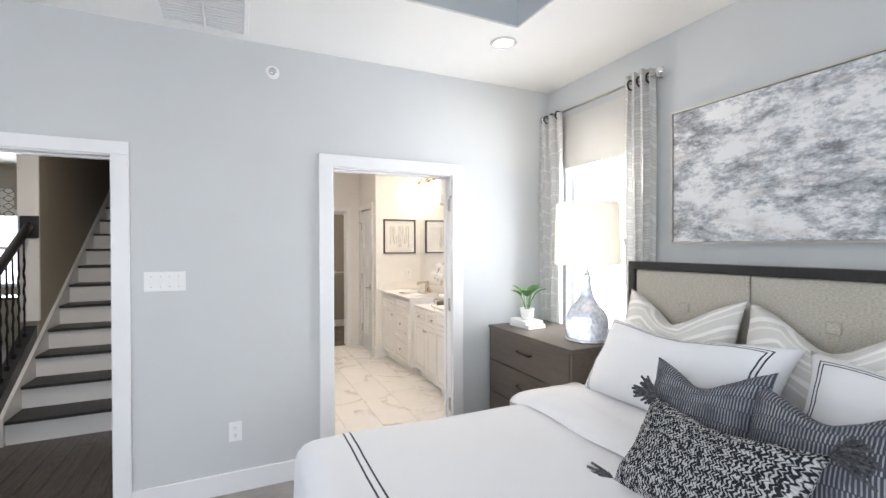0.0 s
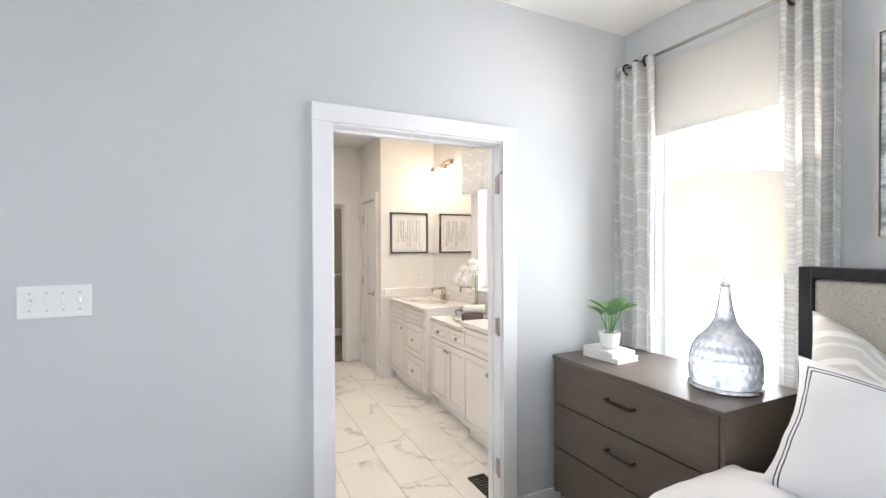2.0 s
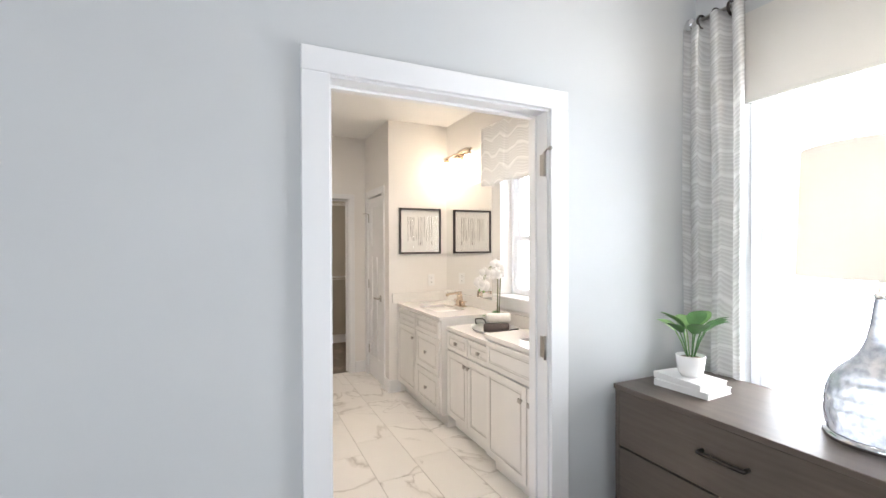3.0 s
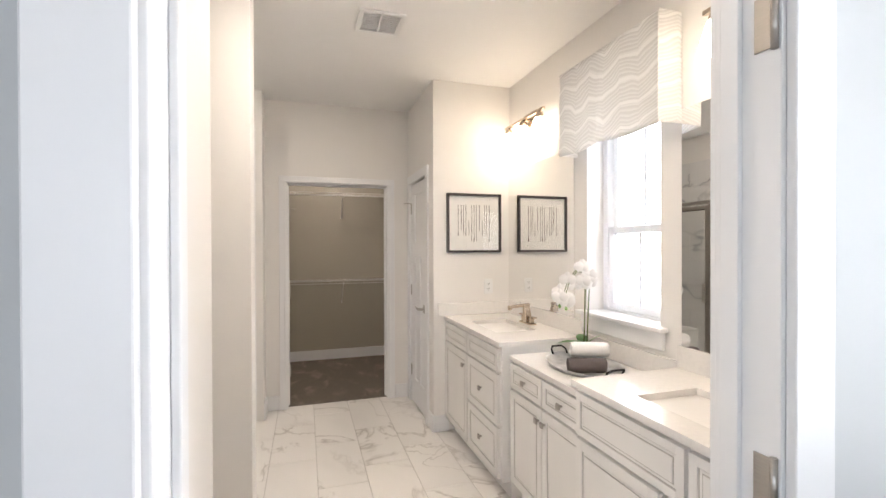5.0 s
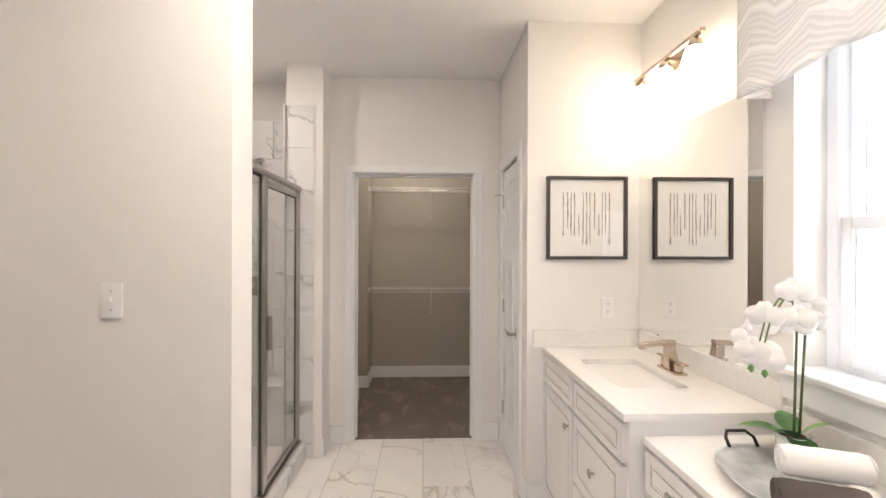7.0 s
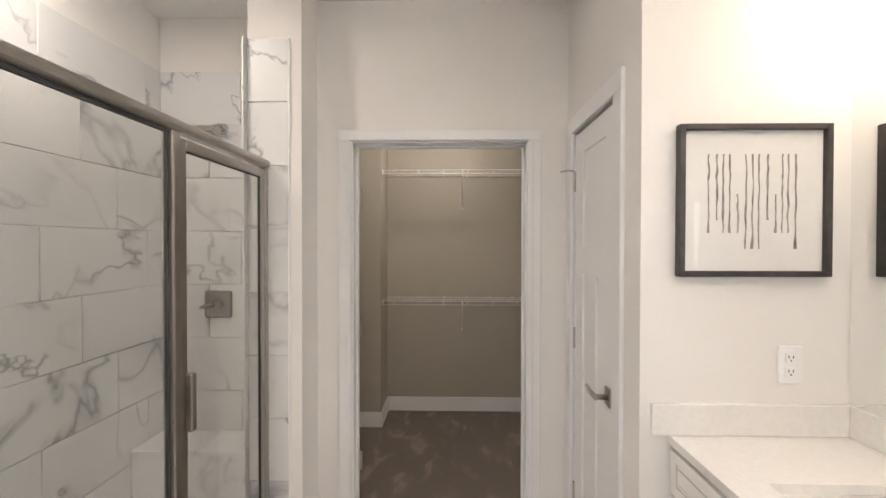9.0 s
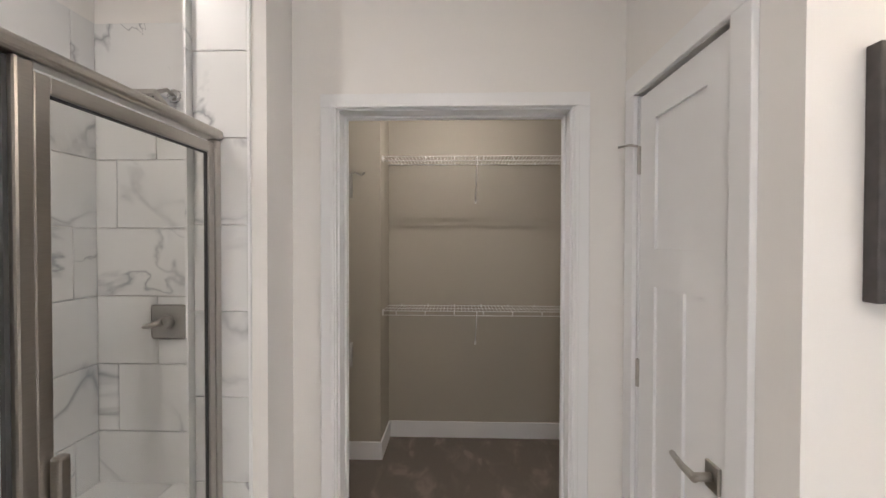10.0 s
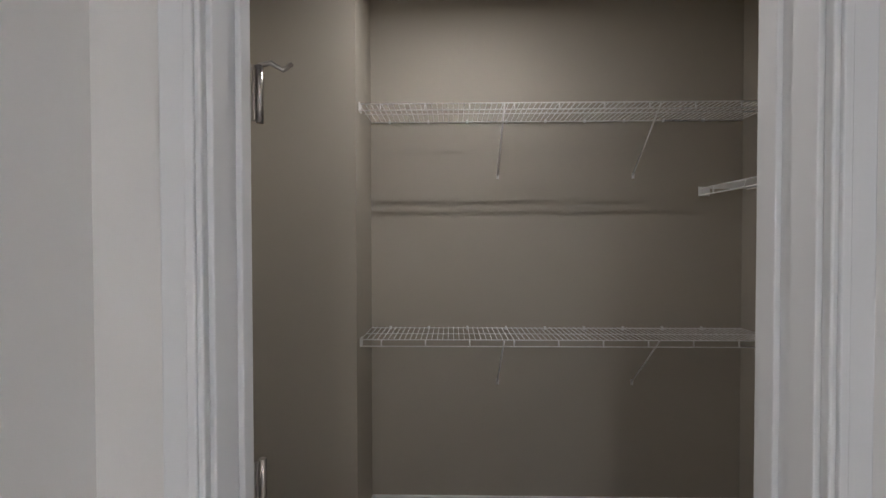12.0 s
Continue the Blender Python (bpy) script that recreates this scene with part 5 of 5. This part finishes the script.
part("paper", boxes((-hw + fw, hw - fw, -0.012, -0.006, -hh + fw, hh - fw)), M["paper"], pr)
g = part("glazing", boxes((-hw + fw, hw - fw, -0.021, -0.018, -hh + fw, hh - fw)), M["picglass"], pr)
g.visible_shadow = False
rnd = random.Random(11)
for k in range(13):
    bm = bmesh.new()
    x = -0.135 + k * 0.0225 + rnd.uniform(-0.004, 0.004)
    z1 = 0.145 if k % 5 != 4 else 0.02
    z0 = rnd.choice((-0.15, -0.15, -0.14, -0.06, -0.10))
    n = 14
    pts = [(x + 0.0035 * noise.noise((k * 3.1, i * 0.5, 0)), z0 + (z1 - z0) * i / n) for i in range(n + 1)]
    ws = [0.0019 + 0.0036 * abs(noise.noise((k * 1.7, i * 0.45, 5))) + (0.002 if i < 2 and k % 3 == 0 else 0) for i in range(n + 1)]
    vs = [(bm.verts.new((px - w_, -0.0125, pz)), bm.verts.new((px + w_, -0.0125, pz))) for (px, pz), w_ in zip(pts, ws)]
    for p, q in zip(vs, vs[1:]):
        bm.faces.new((p[0], p[1], q[1], q[0]))
    part("ink_stroke", bm, M["ink"], pr)
outlet((2.965, PY, 1.135), 0, "white double power outlet beside the mirror")
switch_plate((0.918, 5.775, 1.30), 0, 1, "white single toggle switch on the partition wall")

tray = thing("oval_tray", "weathered zinc oval tray with iron handles on the low worktop", "tray", (2.90, 5.42, VL))
bm = bmesh.new()
rings = []
for f, z in ((0.001, 0.004), (0.5, 0.005), (0.80, 0.005), (0.86, 0.012), (0.99, 0.026), (1.0, 0.024), (0.87, 0.002), (0.80, 0.0), (0.001, 0.0)):
    rings.append([bm.verts.new((0.175 * f * math.cos(a), 0.245 * f * math.sin(a), z)) for a in [2 * math.pi * i / 56 for i in range(56)]])
for r0, r1 in zip(rings, rings[1:]):
    for i in range(56):
        bm.faces.new((r0[i], r0[(i + 1) % 56], r1[(i + 1) % 56], r1[i])).smooth = True
part("dish", bm, M["zinc"], tray)
for sy in (-1, 1):
    bm = bmesh.new()
    tube(bm, [(-0.045, sy * 0.222, 0.022), (-0.045, sy * 0.240, 0.045), (-0.03, sy * 0.258, 0.058), (0.03, sy * 0.258, 0.058), (0.045, sy * 0.240, 0.045), (0.045, sy * 0.222, 0.022)], 0.005, 8)
    part("handle", bm, M["iron"], tray, "dark iron handle")


def rolled_towel(loc, rz, material, label, length, r):
    t = thing("rolled_towel", label, "towel", loc, group="rolled towels on the tray", rz=rz)
    bm = bmesh.new()
    n, m = 44, 20
    rings = []
    for i in range(m + 1):
        u = i / m
        e = 1 - 0.12 * max(0, abs(2 * u - 1) - 0.85) / 0.15
        rings.append([bm.verts.new(((u - 0.5) * length, (r * e + 0.002 * noise.noise((u * 6, a * 2, r * 90))) * math.cos(a), r + (r * e + 0.002 * noise.noise((u * 6, a * 2, 3))) * math.sin(a) * (1.0 if math.sin(a) > 0 else 0.93))) for a in [2 * math.pi * k / n for k in range(n)]])
    for r0, r1 in zip(rings, rings[1:]):
        for k in range(n):
            bm.faces.new((r0[k], r0[(k + 1) % n], r1[(k + 1) % n], r1[k])).smooth = True
    part("roll", bm, material, t)
    for s in (-1, 1):
        bm = bmesh.new()
        pts = [(s * length * 0.5, (0.006 + (r - 0.009) * k / 60) * math.cos(k * 0.36), r + (0.006 + (r - 0.009) * k / 60) * math.sin(k * 0.36)) for k in range(61)]
        tube(bm, pts, 0.0035, 6)
        part("spiral_edge", bm, material, t)
        part("roll_end", lathe([(0.001, 0.0), (r * 0.88, 0.0)], 24, cap=False), material, t).matrix_basis = pose(s * length * 0.498, 0, r, 0, 90, 0)
    return t


rolled_towel((2.84, 5.315, VL + 0.008), -22, M["towel_d"], "dark brown rolled towel on the tray", 0.175, 0.037)
rolled_towel((2.875, 5.345, VL + 0.076), -22, M["towel_w"], "white rolled towel on top of the brown one", 0.175, 0.037)

orc = thing("orchid", "white orchid in a small white pot on the low worktop", "plant", (3.04, 5.62, VL))
part("pot", lathe([(0.001, 0), (0.03, 0), (0.042, 0.015), (0.048, 0.07), (0.044, 0.07), (0.038, 0.055), (0.001, 0.055)], 28), M["porcelain"], orc)
part("moss", lathe([(0.001, 0.054), (0.04, 0.056), (0.028, 0.068), (0.001, 0.07)], 18), M["soil"], orc)
for a, ln, el in ((2.6, 0.17, 0.35), (4.3, 0.16, 0.15), (5.4, 0.15, 1.2), (1.2, 0.14, 0.9), (3.6, 0.15, 0.8)):
    bm = bmesh.new()
    leaf_blade(bm, (0.01 * math.cos(a), 0.01 * math.sin(a), 0.065), (math.cos(a), math.sin(a), el), ln * 0.85, 0.04, 0.3, 0.15)
    part("leaf", bm, M["leaf" if a < 4.5 else "pale_leaf"], orc)
rnd = random.Random(4)
for s_i, off in enumerate((0.0, 0.018)):
    path = [Vector((off, 0, 0.06)), Vector((off * 1.2, -0.005, 0.22)), Vector((off * 1.5, -0.01, 0.38)), Vector((-0.03 + off, -0.03, 0.475)), Vector((-0.10, -0.08 + off, 0.49)), Vector((-0.18, -0.13 + off, 0.44)), Vector((-0.235, -0.17 + off, 0.36))]
    bm = bmesh.new()
    tube(bm, path, [0.0045, 0.004, 0.004, 0.003, 0.003, 0.0025, 0.002], 6)
    st = part("stem", bm, M["stem"], orc)
def blossom(c, facing, size):
    d = Vector(facing).normalized()
    sx = d.cross(Vector((0, 0, 1))).normalized()
    sz = sx.cross(d)
    bm = bmesh.new()
    for k, (ang, ln, wd) in enumerate(((90, 1, 0.42), (210, 0.95, 0.40), (330, 0.95, 0.40), (10, 1.05, 0.66), (170, 1.05, 0.66))):
        a = radians(ang)
        ax = sx * math.cos(a) + sz * math.sin(a)
        bx = sz * math.cos(a) - sx * math.sin(a)
        rows = []
        for i in range(6):
            t = i / 5
            w_ = wd * size * math.sin(math.pi * (0.1 + 0.84 * t)) ** 0.7
            ctr = Vector(c) + ax * size * ln * t + d * (0.25 * size * t * (1 - t) + 0.01 * (k > 2))
            rows.append([bm.verts.new(ctr + bx * w_ * q - d * (0.14 * size * q * q)) for q in (-1, -0.5, 0, 0.5, 1)])
        for r0, r1 in zip(rows, rows[1:]):
            for q in range(4):
                bm.faces.new((r0[q], r0[q + 1], r1[q + 1], r1[q])).smooth = True
    return bm
for k in range(17):
    t = k / 16
    base = path[3].lerp(path[4], t * 2) if t < 0.5 else path[4].lerp(path[6], t * 2 - 1)
    c = base + Vector((rnd.uniform(-0.045, 0.035), rnd.uniform(-0.055, 0.05), rnd.uniform(-0.085, 0.035)))
    b = part("blossom", blossom(c, (-0.6 + rnd.uniform(-0.4, 0.4), -0.8, rnd.uniform(-0.25, 0.2)), rnd.uniform(0.038, 0.05)), M["petal"], orc)
for k in range(4):
    c = path[6] + Vector((rnd.uniform(-0.03, 0.03), rnd.uniform(-0.02, 0.02), -0.015 - 0.014 * k))
    part("bud", lathe([(0.001, -0.012), (0.008, -0.004), (0.008, 0.004), (0.001, 0.012)], 10), M["pale_leaf"], orc).matrix_basis = pose(*c)

# ---- linen door ----
ld = thing("door_4", "closed white three-panel linen door with a nickel lever", "door", (LX, 7.005, 0), kind="structure")
lw = 0.575
part("casing", boxes((-0.018, -0.0005, -0.07, 0.008, 0, 2.05), bevel=0.003), M["trim"], ld)
part("casing", boxes((-0.018, -0.0005, lw - 0.008, lw + 0.07, 0, 2.05), bevel=0.003), M["trim"], ld)
part("head_casing", boxes((-0.018, -0.0005, -0.07, lw + 0.07, 2.05, 2.125), bevel=0.003), M["trim"], ld)
part("jamb", boxes((0.001, 0.10, 0.0, 0.015, 0, 2.045)), M["trim"], ld)
part("jamb", boxes((0.001, 0.10, lw - 0.015, lw, 0, 2.045)), M["trim"], ld)
s0, s1, sw = 0.019, lw - 0.019, 0.118
fx0, fx1, rec = 0.004, 0.038, 0.009
slab = part("door_slab", boxes((fx0 + rec, fx1, s0, s1, 0.012, 2.035), (fx0, fx0 + rec, s0, s0 + sw, 0.012, 2.035), (fx0, fx0 + rec, s1 - sw, s1, 0.012, 2.035), (fx0, fx0 + rec, s0 + sw, s1 - sw, 1.935, 2.035), (fx0, fx0 + rec, s0 + sw, s1 - sw, 1.375, 1.50), (fx0, fx0 + rec, s0 + sw, s1 - sw, 0.012, 0.24), (fx0, fx0 + rec, (s0 + s1) / 2 - 0.038, (s0 + s1) / 2 + 0.038, 0.24, 1.375)), M["trim"], ld)
part("rosette", boxes((-0.006, 0.004, s0 + 0.035, s0 + 0.095, 0.895, 0.965), bevel=0.003), M["nickel"], slab)
bm = bmesh.new()
tube(bm, [(-0.006, s0 + 0.065, 0.93), (-0.05, s0 + 0.065, 0.93)], 0.011, 12)
tube(bm, [(-0.05, s0 + 0.055, 0.93), (-0.052, s0 + 0.12, 0.932), (-0.048, s0 + 0.18, 0.937)], [0.011, 0.009, 0.008], 10)
part("lever", bm, M["nickel"], slab, "nickel door lever")
for z in (1.815, 1.055, 0.30):
    h = part("hinge", boxes((-0.005, 0.006, lw - 0.025, lw - 0.012, z - 0.05, z + 0.05), bevel=0.002), M["nickel"], ld, "nickel hinge")
    if z > 1.5:
        bm = bmesh.new()
        tube(bm, [(-0.004, lw - 0.018, z + 0.05), (-0.03, lw - 0.01, z + 0.056), (-0.06, lw + 0.02, z + 0.054)], 0.004, 6)
        part("door_stop_pin", bm, M["nickel"], h)

# ---- shower ----
shw = thing("shower_enclosure", "framed glass shower enclosure with a brushed nickel frame", "shower", (1.03, 0, 0))
Y0, YP, Y1, ZT = 5.945, 6.775, 7.445, 1.90
part("header", boxes((-0.028, 0.028, Y0, Y1, ZT - 0.035, ZT), bevel=0.012, seg=3), M["nickel"], shw)
part("bottom_track", boxes((-0.028, 0.028, Y0, Y1, 0.105, 0.13), bevel=0.004), M["nickel"], shw)
part("post", boxes((-0.02, 0.02, YP - 0.035, YP + 0.005, 0.13, ZT - 0.035), bevel=0.006), M["nickel"], shw)
part("wall_jamb", boxes((-0.016, 0.016, Y1 - 0.03, Y1, 0.13, ZT - 0.035), bevel=0.004), M["nickel"], shw)
part("wall_jamb", boxes((-0.016, 0.016, Y0, Y0 + 0.025, 0.13, ZT - 0.035), bevel=0.004), M["nickel"], shw)
part("gasket", boxes((-0.006, 0.006, YP - 0.045, YP - 0.035, 0.14, ZT - 0.04), (-0.006, 0.006, Y0 + 0.02, YP - 0.045, ZT - 0.048, ZT - 0.036)), M["slot"], shw)
g = part("fixed_pane", boxes((-0.003, 0.003, Y0 + 0.02, YP - 0.03, 0.13, ZT - 0.035)), M["shglass"], shw)
g.visible_shadow = False
dr = part("shower_door", boxes((-0.012, 0.012, YP + 0.01, YP + 0.045, 0.14, ZT - 0.05), (-0.012, 0.012, Y1 - 0.065, Y1 - 0.035, 0.14, ZT - 0.05), (-0.012, 0.012, YP + 0.045, Y1 - 0.065, ZT - 0.085, ZT - 0.05), (-0.012, 0.012, YP + 0.045, Y1 - 0.065, 0.14, 0.17), bevel=0.003), M["nickel"], shw)
part("door_gasket", boxes((-0.005, 0.005, Y1 - 0.072, Y1 - 0.065, 0.17, ZT - 0.085), (-0.005, 0.005, YP + 0.045, Y1 - 0.072, ZT - 0.09, ZT - 0.085)), M["slot"], dr)
g = part("door_pane", boxes((-0.003, 0.003, YP + 0.045, Y1 - 0.072, 0.17, ZT - 0.09)), M["shglass"], dr)
g.visible_shadow = False
part("handle", boxes((0.012, 0.035, YP + 0.03, YP + 0.06, 0.90, 1.09), bevel=0.006), M["nickel"], dr)
curb = thing("shower_curb", "white marble-look shower curb under the glass", "curb", (1.03, 0, 0))
part("curb_top", boxes((-0.06, 0.06, Y0, Y1, 0.0, 0.105), bevel=0.004), M["walltile"], curb)
bench = thing("shower_bench", "marble-look tiled bench in the shower", "bench", (0.27, 7.59, 0))
part("bench_front", boxes((0.011, 0.674, 0.0, 0.289, 0.0, 0.44)), M["walltile"], bench)
part("bench_top", boxes((0.011, 0.34, -0.012, 0.289, 0.441, 0.465), bevel=0.003), M["walltile"], bench)
part("bench_top", boxes((0.343, 0.674, -0.012, 0.289, 0.441, 0.465), bevel=0.003), M["walltile"], bench)
part("base", boxes((0.0, 0.70, -1.644, -0.0125, 0.0, 0.03), bevel=0.004), M["porcelain"], bench)

sh_ = thing("rain_shower", "nickel square shower head on a bent arm", "shower head", (0.60, SN - 0.01, 2.13))
bm = bmesh.new()
tube(bm, [(0.03, 0.0, 0.02), (0.03, -0.05, 0.03), (0.02, -0.10, 0.005), (0.015, -0.12, -0.02)], 0.009, 10)
part("arm", bm, M["nickel"], sh_)
b = part("flange", lathe([(0.001, 0), (0.03, 0), (0.026, 0.012), (0.001, 0.014)], 24), M["chrome"], sh_)
b.matrix_basis = pose(0.03, 0.0, 0.02, 90, 0, 0)
bm = boxes((-0.062, 0.062, -0.062, 0.062, -0.014, 0.012), (-0.022, 0.022, -0.022, 0.022, 0.012, 0.03), bevel=0.006)
b = part("head", bm, M["nickel"], sh_)
b.matrix_basis = pose(0.01, -0.13, -0.045, -25, 0, 0)
bm = bmesh.new()
for i in range(6):
    for j in range(6):
        cube(bm, -0.048 + i * 0.019, -0.042 + i * 0.019, -0.048 + j * 0.019, -0.042 + j * 0.019, -0.016, -0.0138)
b = part("nozzles", bm, M["slot"], sh_)
b.matrix_basis = pose(0.01, -0.13, -0.045, -25, 0, 0)
vl = thing("shower_valve", "square nickel shower valve with a lever", "valve", (0.60, SN - 0.01, 1.175))
part("plate", boxes((-0.075, 0.075, -0.016, -0.0, -0.075, 0.075), bevel=0.012, seg=3), M["nickel"], vl)
bm = bmesh.new()
tube(bm, [(0, -0.014, 0), (0, -0.05, 0)], [0.032, 0.026], 20)
tube(bm, [(0, -0.05, 0.006), (-0.05, -0.062, -0.008), (-0.075, -0.064, -0.014)], [0.015, 0.012, 0.007], 10)
part("lever", bm, M["nickel"], vl)
ceiling_vent((1.96, 6.05, HB), 0.26, 0.26, 9, "white square exhaust grille on the bathroom ceiling")
can_light((1.75, 5.3, HB))
can_light((0.57, 6.74, HB))
fv = thing("floor_register", "brown metal floor register in the tiles", "vent", (2.40, 4.36, 0.0))
part("frame", boxes((-0.06, 0.06, -0.14, -0.125, -0.001, 0.008), (-0.06, 0.06, 0.125, 0.14, -0.001, 0.008), (-0.06, -0.05, -0.125, 0.125, -0.001, 0.008), (0.05, 0.06, -0.125, 0.125, -0.001, 0.008)), M["bronze"], fv)
for i in range(10):
    part("slat", boxes((-0.05, 0.05, -0.12 + i * 0.0255, -0.108 + i * 0.0255, 0.0, 0.007)), M["bronze"], fv)

# ---- closet shelves ----
def wire_shelf(loc, rz, length, depth, label, brackets, end=True):
    """White wire shelf along local x, its back at y = 0 and its lip at -depth."""
    s = thing("wire_shelf", label, "shelf", loc, group="closet wire shelves", rz=rz)
    bm = bmesh.new()
    n = int(length / 0.0254)
    for i in range(n + 1):
        x = min(length - 0.003, 0.004 + i * 0.0254)
        tube(bm, [(x, -0.006, 0.0), (x, -depth, 0.0)], 0.0022, 4, caps=False)
    tagged(part("wire_deck", bm, M["wire"], s), kind="stuff")
    for y, z, r in ((-0.006, -0.004, 0.003), (-depth * 0.5, -0.004, 0.0026), (-depth, 0.0, 0.003), (-depth - 0.002, -0.030, 0.003)):
        bm = bmesh.new()
        tube(bm, [(0, y, z), (length, y, z)], r, 6)
        part("rod", bm, M["wire"], s)
    for i in range(int(length / 0.205)):
        x = 0.10 + i * 0.205
        bm = bmesh.new()
        tube(bm, [(x, -depth, 0.0), (x, -depth - 0.002, -0.030)], 0.0035, 6)
        part("lip_tie", bm, M["wire"], s)
        part("wall_clip", boxes((x - 0.005, x + 0.005, -0.014, -0.001, -0.012, 0.006), bevel=0.001), M["plastic"], s)
    for x in brackets:
        bm = bmesh.new()
        tube(bm, [(x, -depth, -0.004), (x, -depth * 0.5, -0.15), (x, -0.004, -0.285)], 0.0042, 6)
        b = part("brace", bm, M["wire"], s)
        part("brace_foot", boxes((x - 0.007, x + 0.007, -0.006, -0.001, -0.305, -0.275), bevel=0.001), M["plastic"], b)
    for x in (0.0, length):
        part("end_bracket", boxes((x - 0.006 if x else 0.0, x if x else 0.006, -depth - 0.01, -depth + 0.04, -0.034, 0.008), bevel=0.002), M["plastic"], s)
    return s


wire_shelf((1.32, 9.369, 2.125), 0, 1.945, 0.31, "white wire closet shelf high on the taupe wall", (0.67, 1.38))
wire_shelf((1.32, 9.369, 1.035), 0, 1.945, 0.31, "white wire closet shelf at waist height", (0.67, 1.38))
wire_shelf((CE - 0.002, 9.02, 1.725), -90, 0.95, 0.41, "white wire closet shelf on the side wall", (0.45,))
cl = thing("ceiling_light", "round lit ceiling light in the closet", "ceiling light", (1.81, 8.62, HB))
part("base", lathe([(0.001, 0), (0.075, 0), (0.07, -0.018), (0.001, -0.018)], 28), M["plastic"], cl)
part("bulb", lathe([(0.001, -0.018), (0.03, -0.02), (0.035, -0.026), (0.001, -0.029)], 20), M["can"], cl)

# ---- pieces: tiles and planks ----
def piece_mesh(name, dx, dy, dz, material, bevel=0.002):
    me = bpy.data.meshes.new(name)
    bm = boxes((0, dx, 0, dy, 0, dz))
    bmesh.ops.bevel(bm, geom=[e for e in bm.edges if all(abs(v.co.z - dz) < 1e-6 for v in e.verts)], offset=bevel, segments=1, affect="EDGES")
    bm.to_mesh(me)
    bm.free()
    me.materials.append(material)
    return me


MESHES = {}
def piece(name, parent, m, dx, dy, dz, material):
    key = (name, round(dx, 3), round(dy, 3), material.name)
    if key not in MESHES:
        MESHES[key] = piece_mesh(name, dx, dy, dz, material)
    ob = new(name, MESHES[key])
    ob.parent = parent
    ob.matrix_basis = m
    return ob


TW, TL, GAP = 0.305, 0.61, 0.0032
x0 = 1.606 - 5 * TW
for i in range(12):
    off = 7.05 + (i % 3) * TL / 3
    for j in range(-7, 4):
        xa, xb = max(0.27, x0 + i * TW), min(E, x0 + (i + 1) * TW)
        ya, yb = off + j * TL, off + (j + 1) * TL
        ya, yb = max(4.06, ya), min(CY + 0.05, yb)
        if xb - xa < 0.03 or yb - ya < 0.03 or (xb < 1.0 and ya > 5.7):
            continue
        piece("tile", floor, pose(xa + GAP / 2, ya + GAP / 2, -0.005), xb - xa - GAP, yb - ya - GAP, 0.005, M["tile"])
wn_ = bpy.data.objects["wall_shower_north"]
ww_ = bpy.data.objects["wall_shower_west"]
wp_ = bpy.data.objects["wall_shower_pillar"]
ws_ = bpy.data.objects["wall_shower_south"]
TR = 0.296
for r in range(9):
    zt = 2.468 - r * TR
    zb = max(0.0, zt - TR)
    h = zt - zb - 0.003
    if h < 0.02:
        continue
    # north wall: local x along world x, local y up, local z towards the shower
    cuts = [0.27] + [c for c in ((0.728, 0.545, 0.368)[r % 3],)] + [0.945]
    for a, b in zip(cuts, cuts[1:]):
        piece("tile", wn_, pose(a + 0.0015, SN - 0.0005, zb + 0.0015, 90), b - a - 0.003, h, 0.009, M["walltile"])
    ys = [5.94] + [c for c in (7.30 + 0.207 * ((r + 2) % 3) + 0.61 * k for k in range(-2, 1)) if c > 5.98] + [SN - 0.01]
    for a, b in zip(ys, ys[1:]):
        piece("tile", ww_, pose(0.2705, a + 0.0015, zb + 0.0015, 90, 0, 90), b - a - 0.003, h, 0.009, M["walltile"])
    piece("tile", wp_, pose(0.947, 7.4545, zb + 0.0015, 90), 0.19, h, 0.009, M["walltile"])
    piece("tile", wp_, pose(0.9445, SN - 0.012, zb + 0.0015, 90, 0, -90), 0.42, h, 0.009, M["walltile"])
    for a, b in ((1.0, 0.70), (0.70, 0.285)):
        piece("tile", ws_, pose(a, 5.9405, zb + 0.0015, 90, 0, 180), a - b - 0.003, h, 0.009, M["walltile"])
part("tile_edge_trim", boxes((1.138, 1.146, 7.443, 7.4545, 0.0, 2.47)), M["trim"], wp_)
fh = bpy.data.objects["floor_hall"]
rnd = random.Random(9)
for i in range(14):
    x = 0.18 - (i + 1) * 0.127
    y = 4.12 - rnd.uniform(0, 0.9)
    while y < 5.5:
        ln = rnd.uniform(0.9, 1.5)
        a, b = max(4.06, y), min(5.6, y + ln)
        if b - a > 0.1:
            piece("plank", fh, pose(x, a, -0.0055), 0.1255, b - a - 0.0015, 0.0055, M["hallwood"])
        y += ln
bm = bmesh.new()
cube(bm, -4.9, 0.05, 5.61, 9.99, -0.0055, -0.0005)
part("plank_field", bm, M["hallwood"], fh)
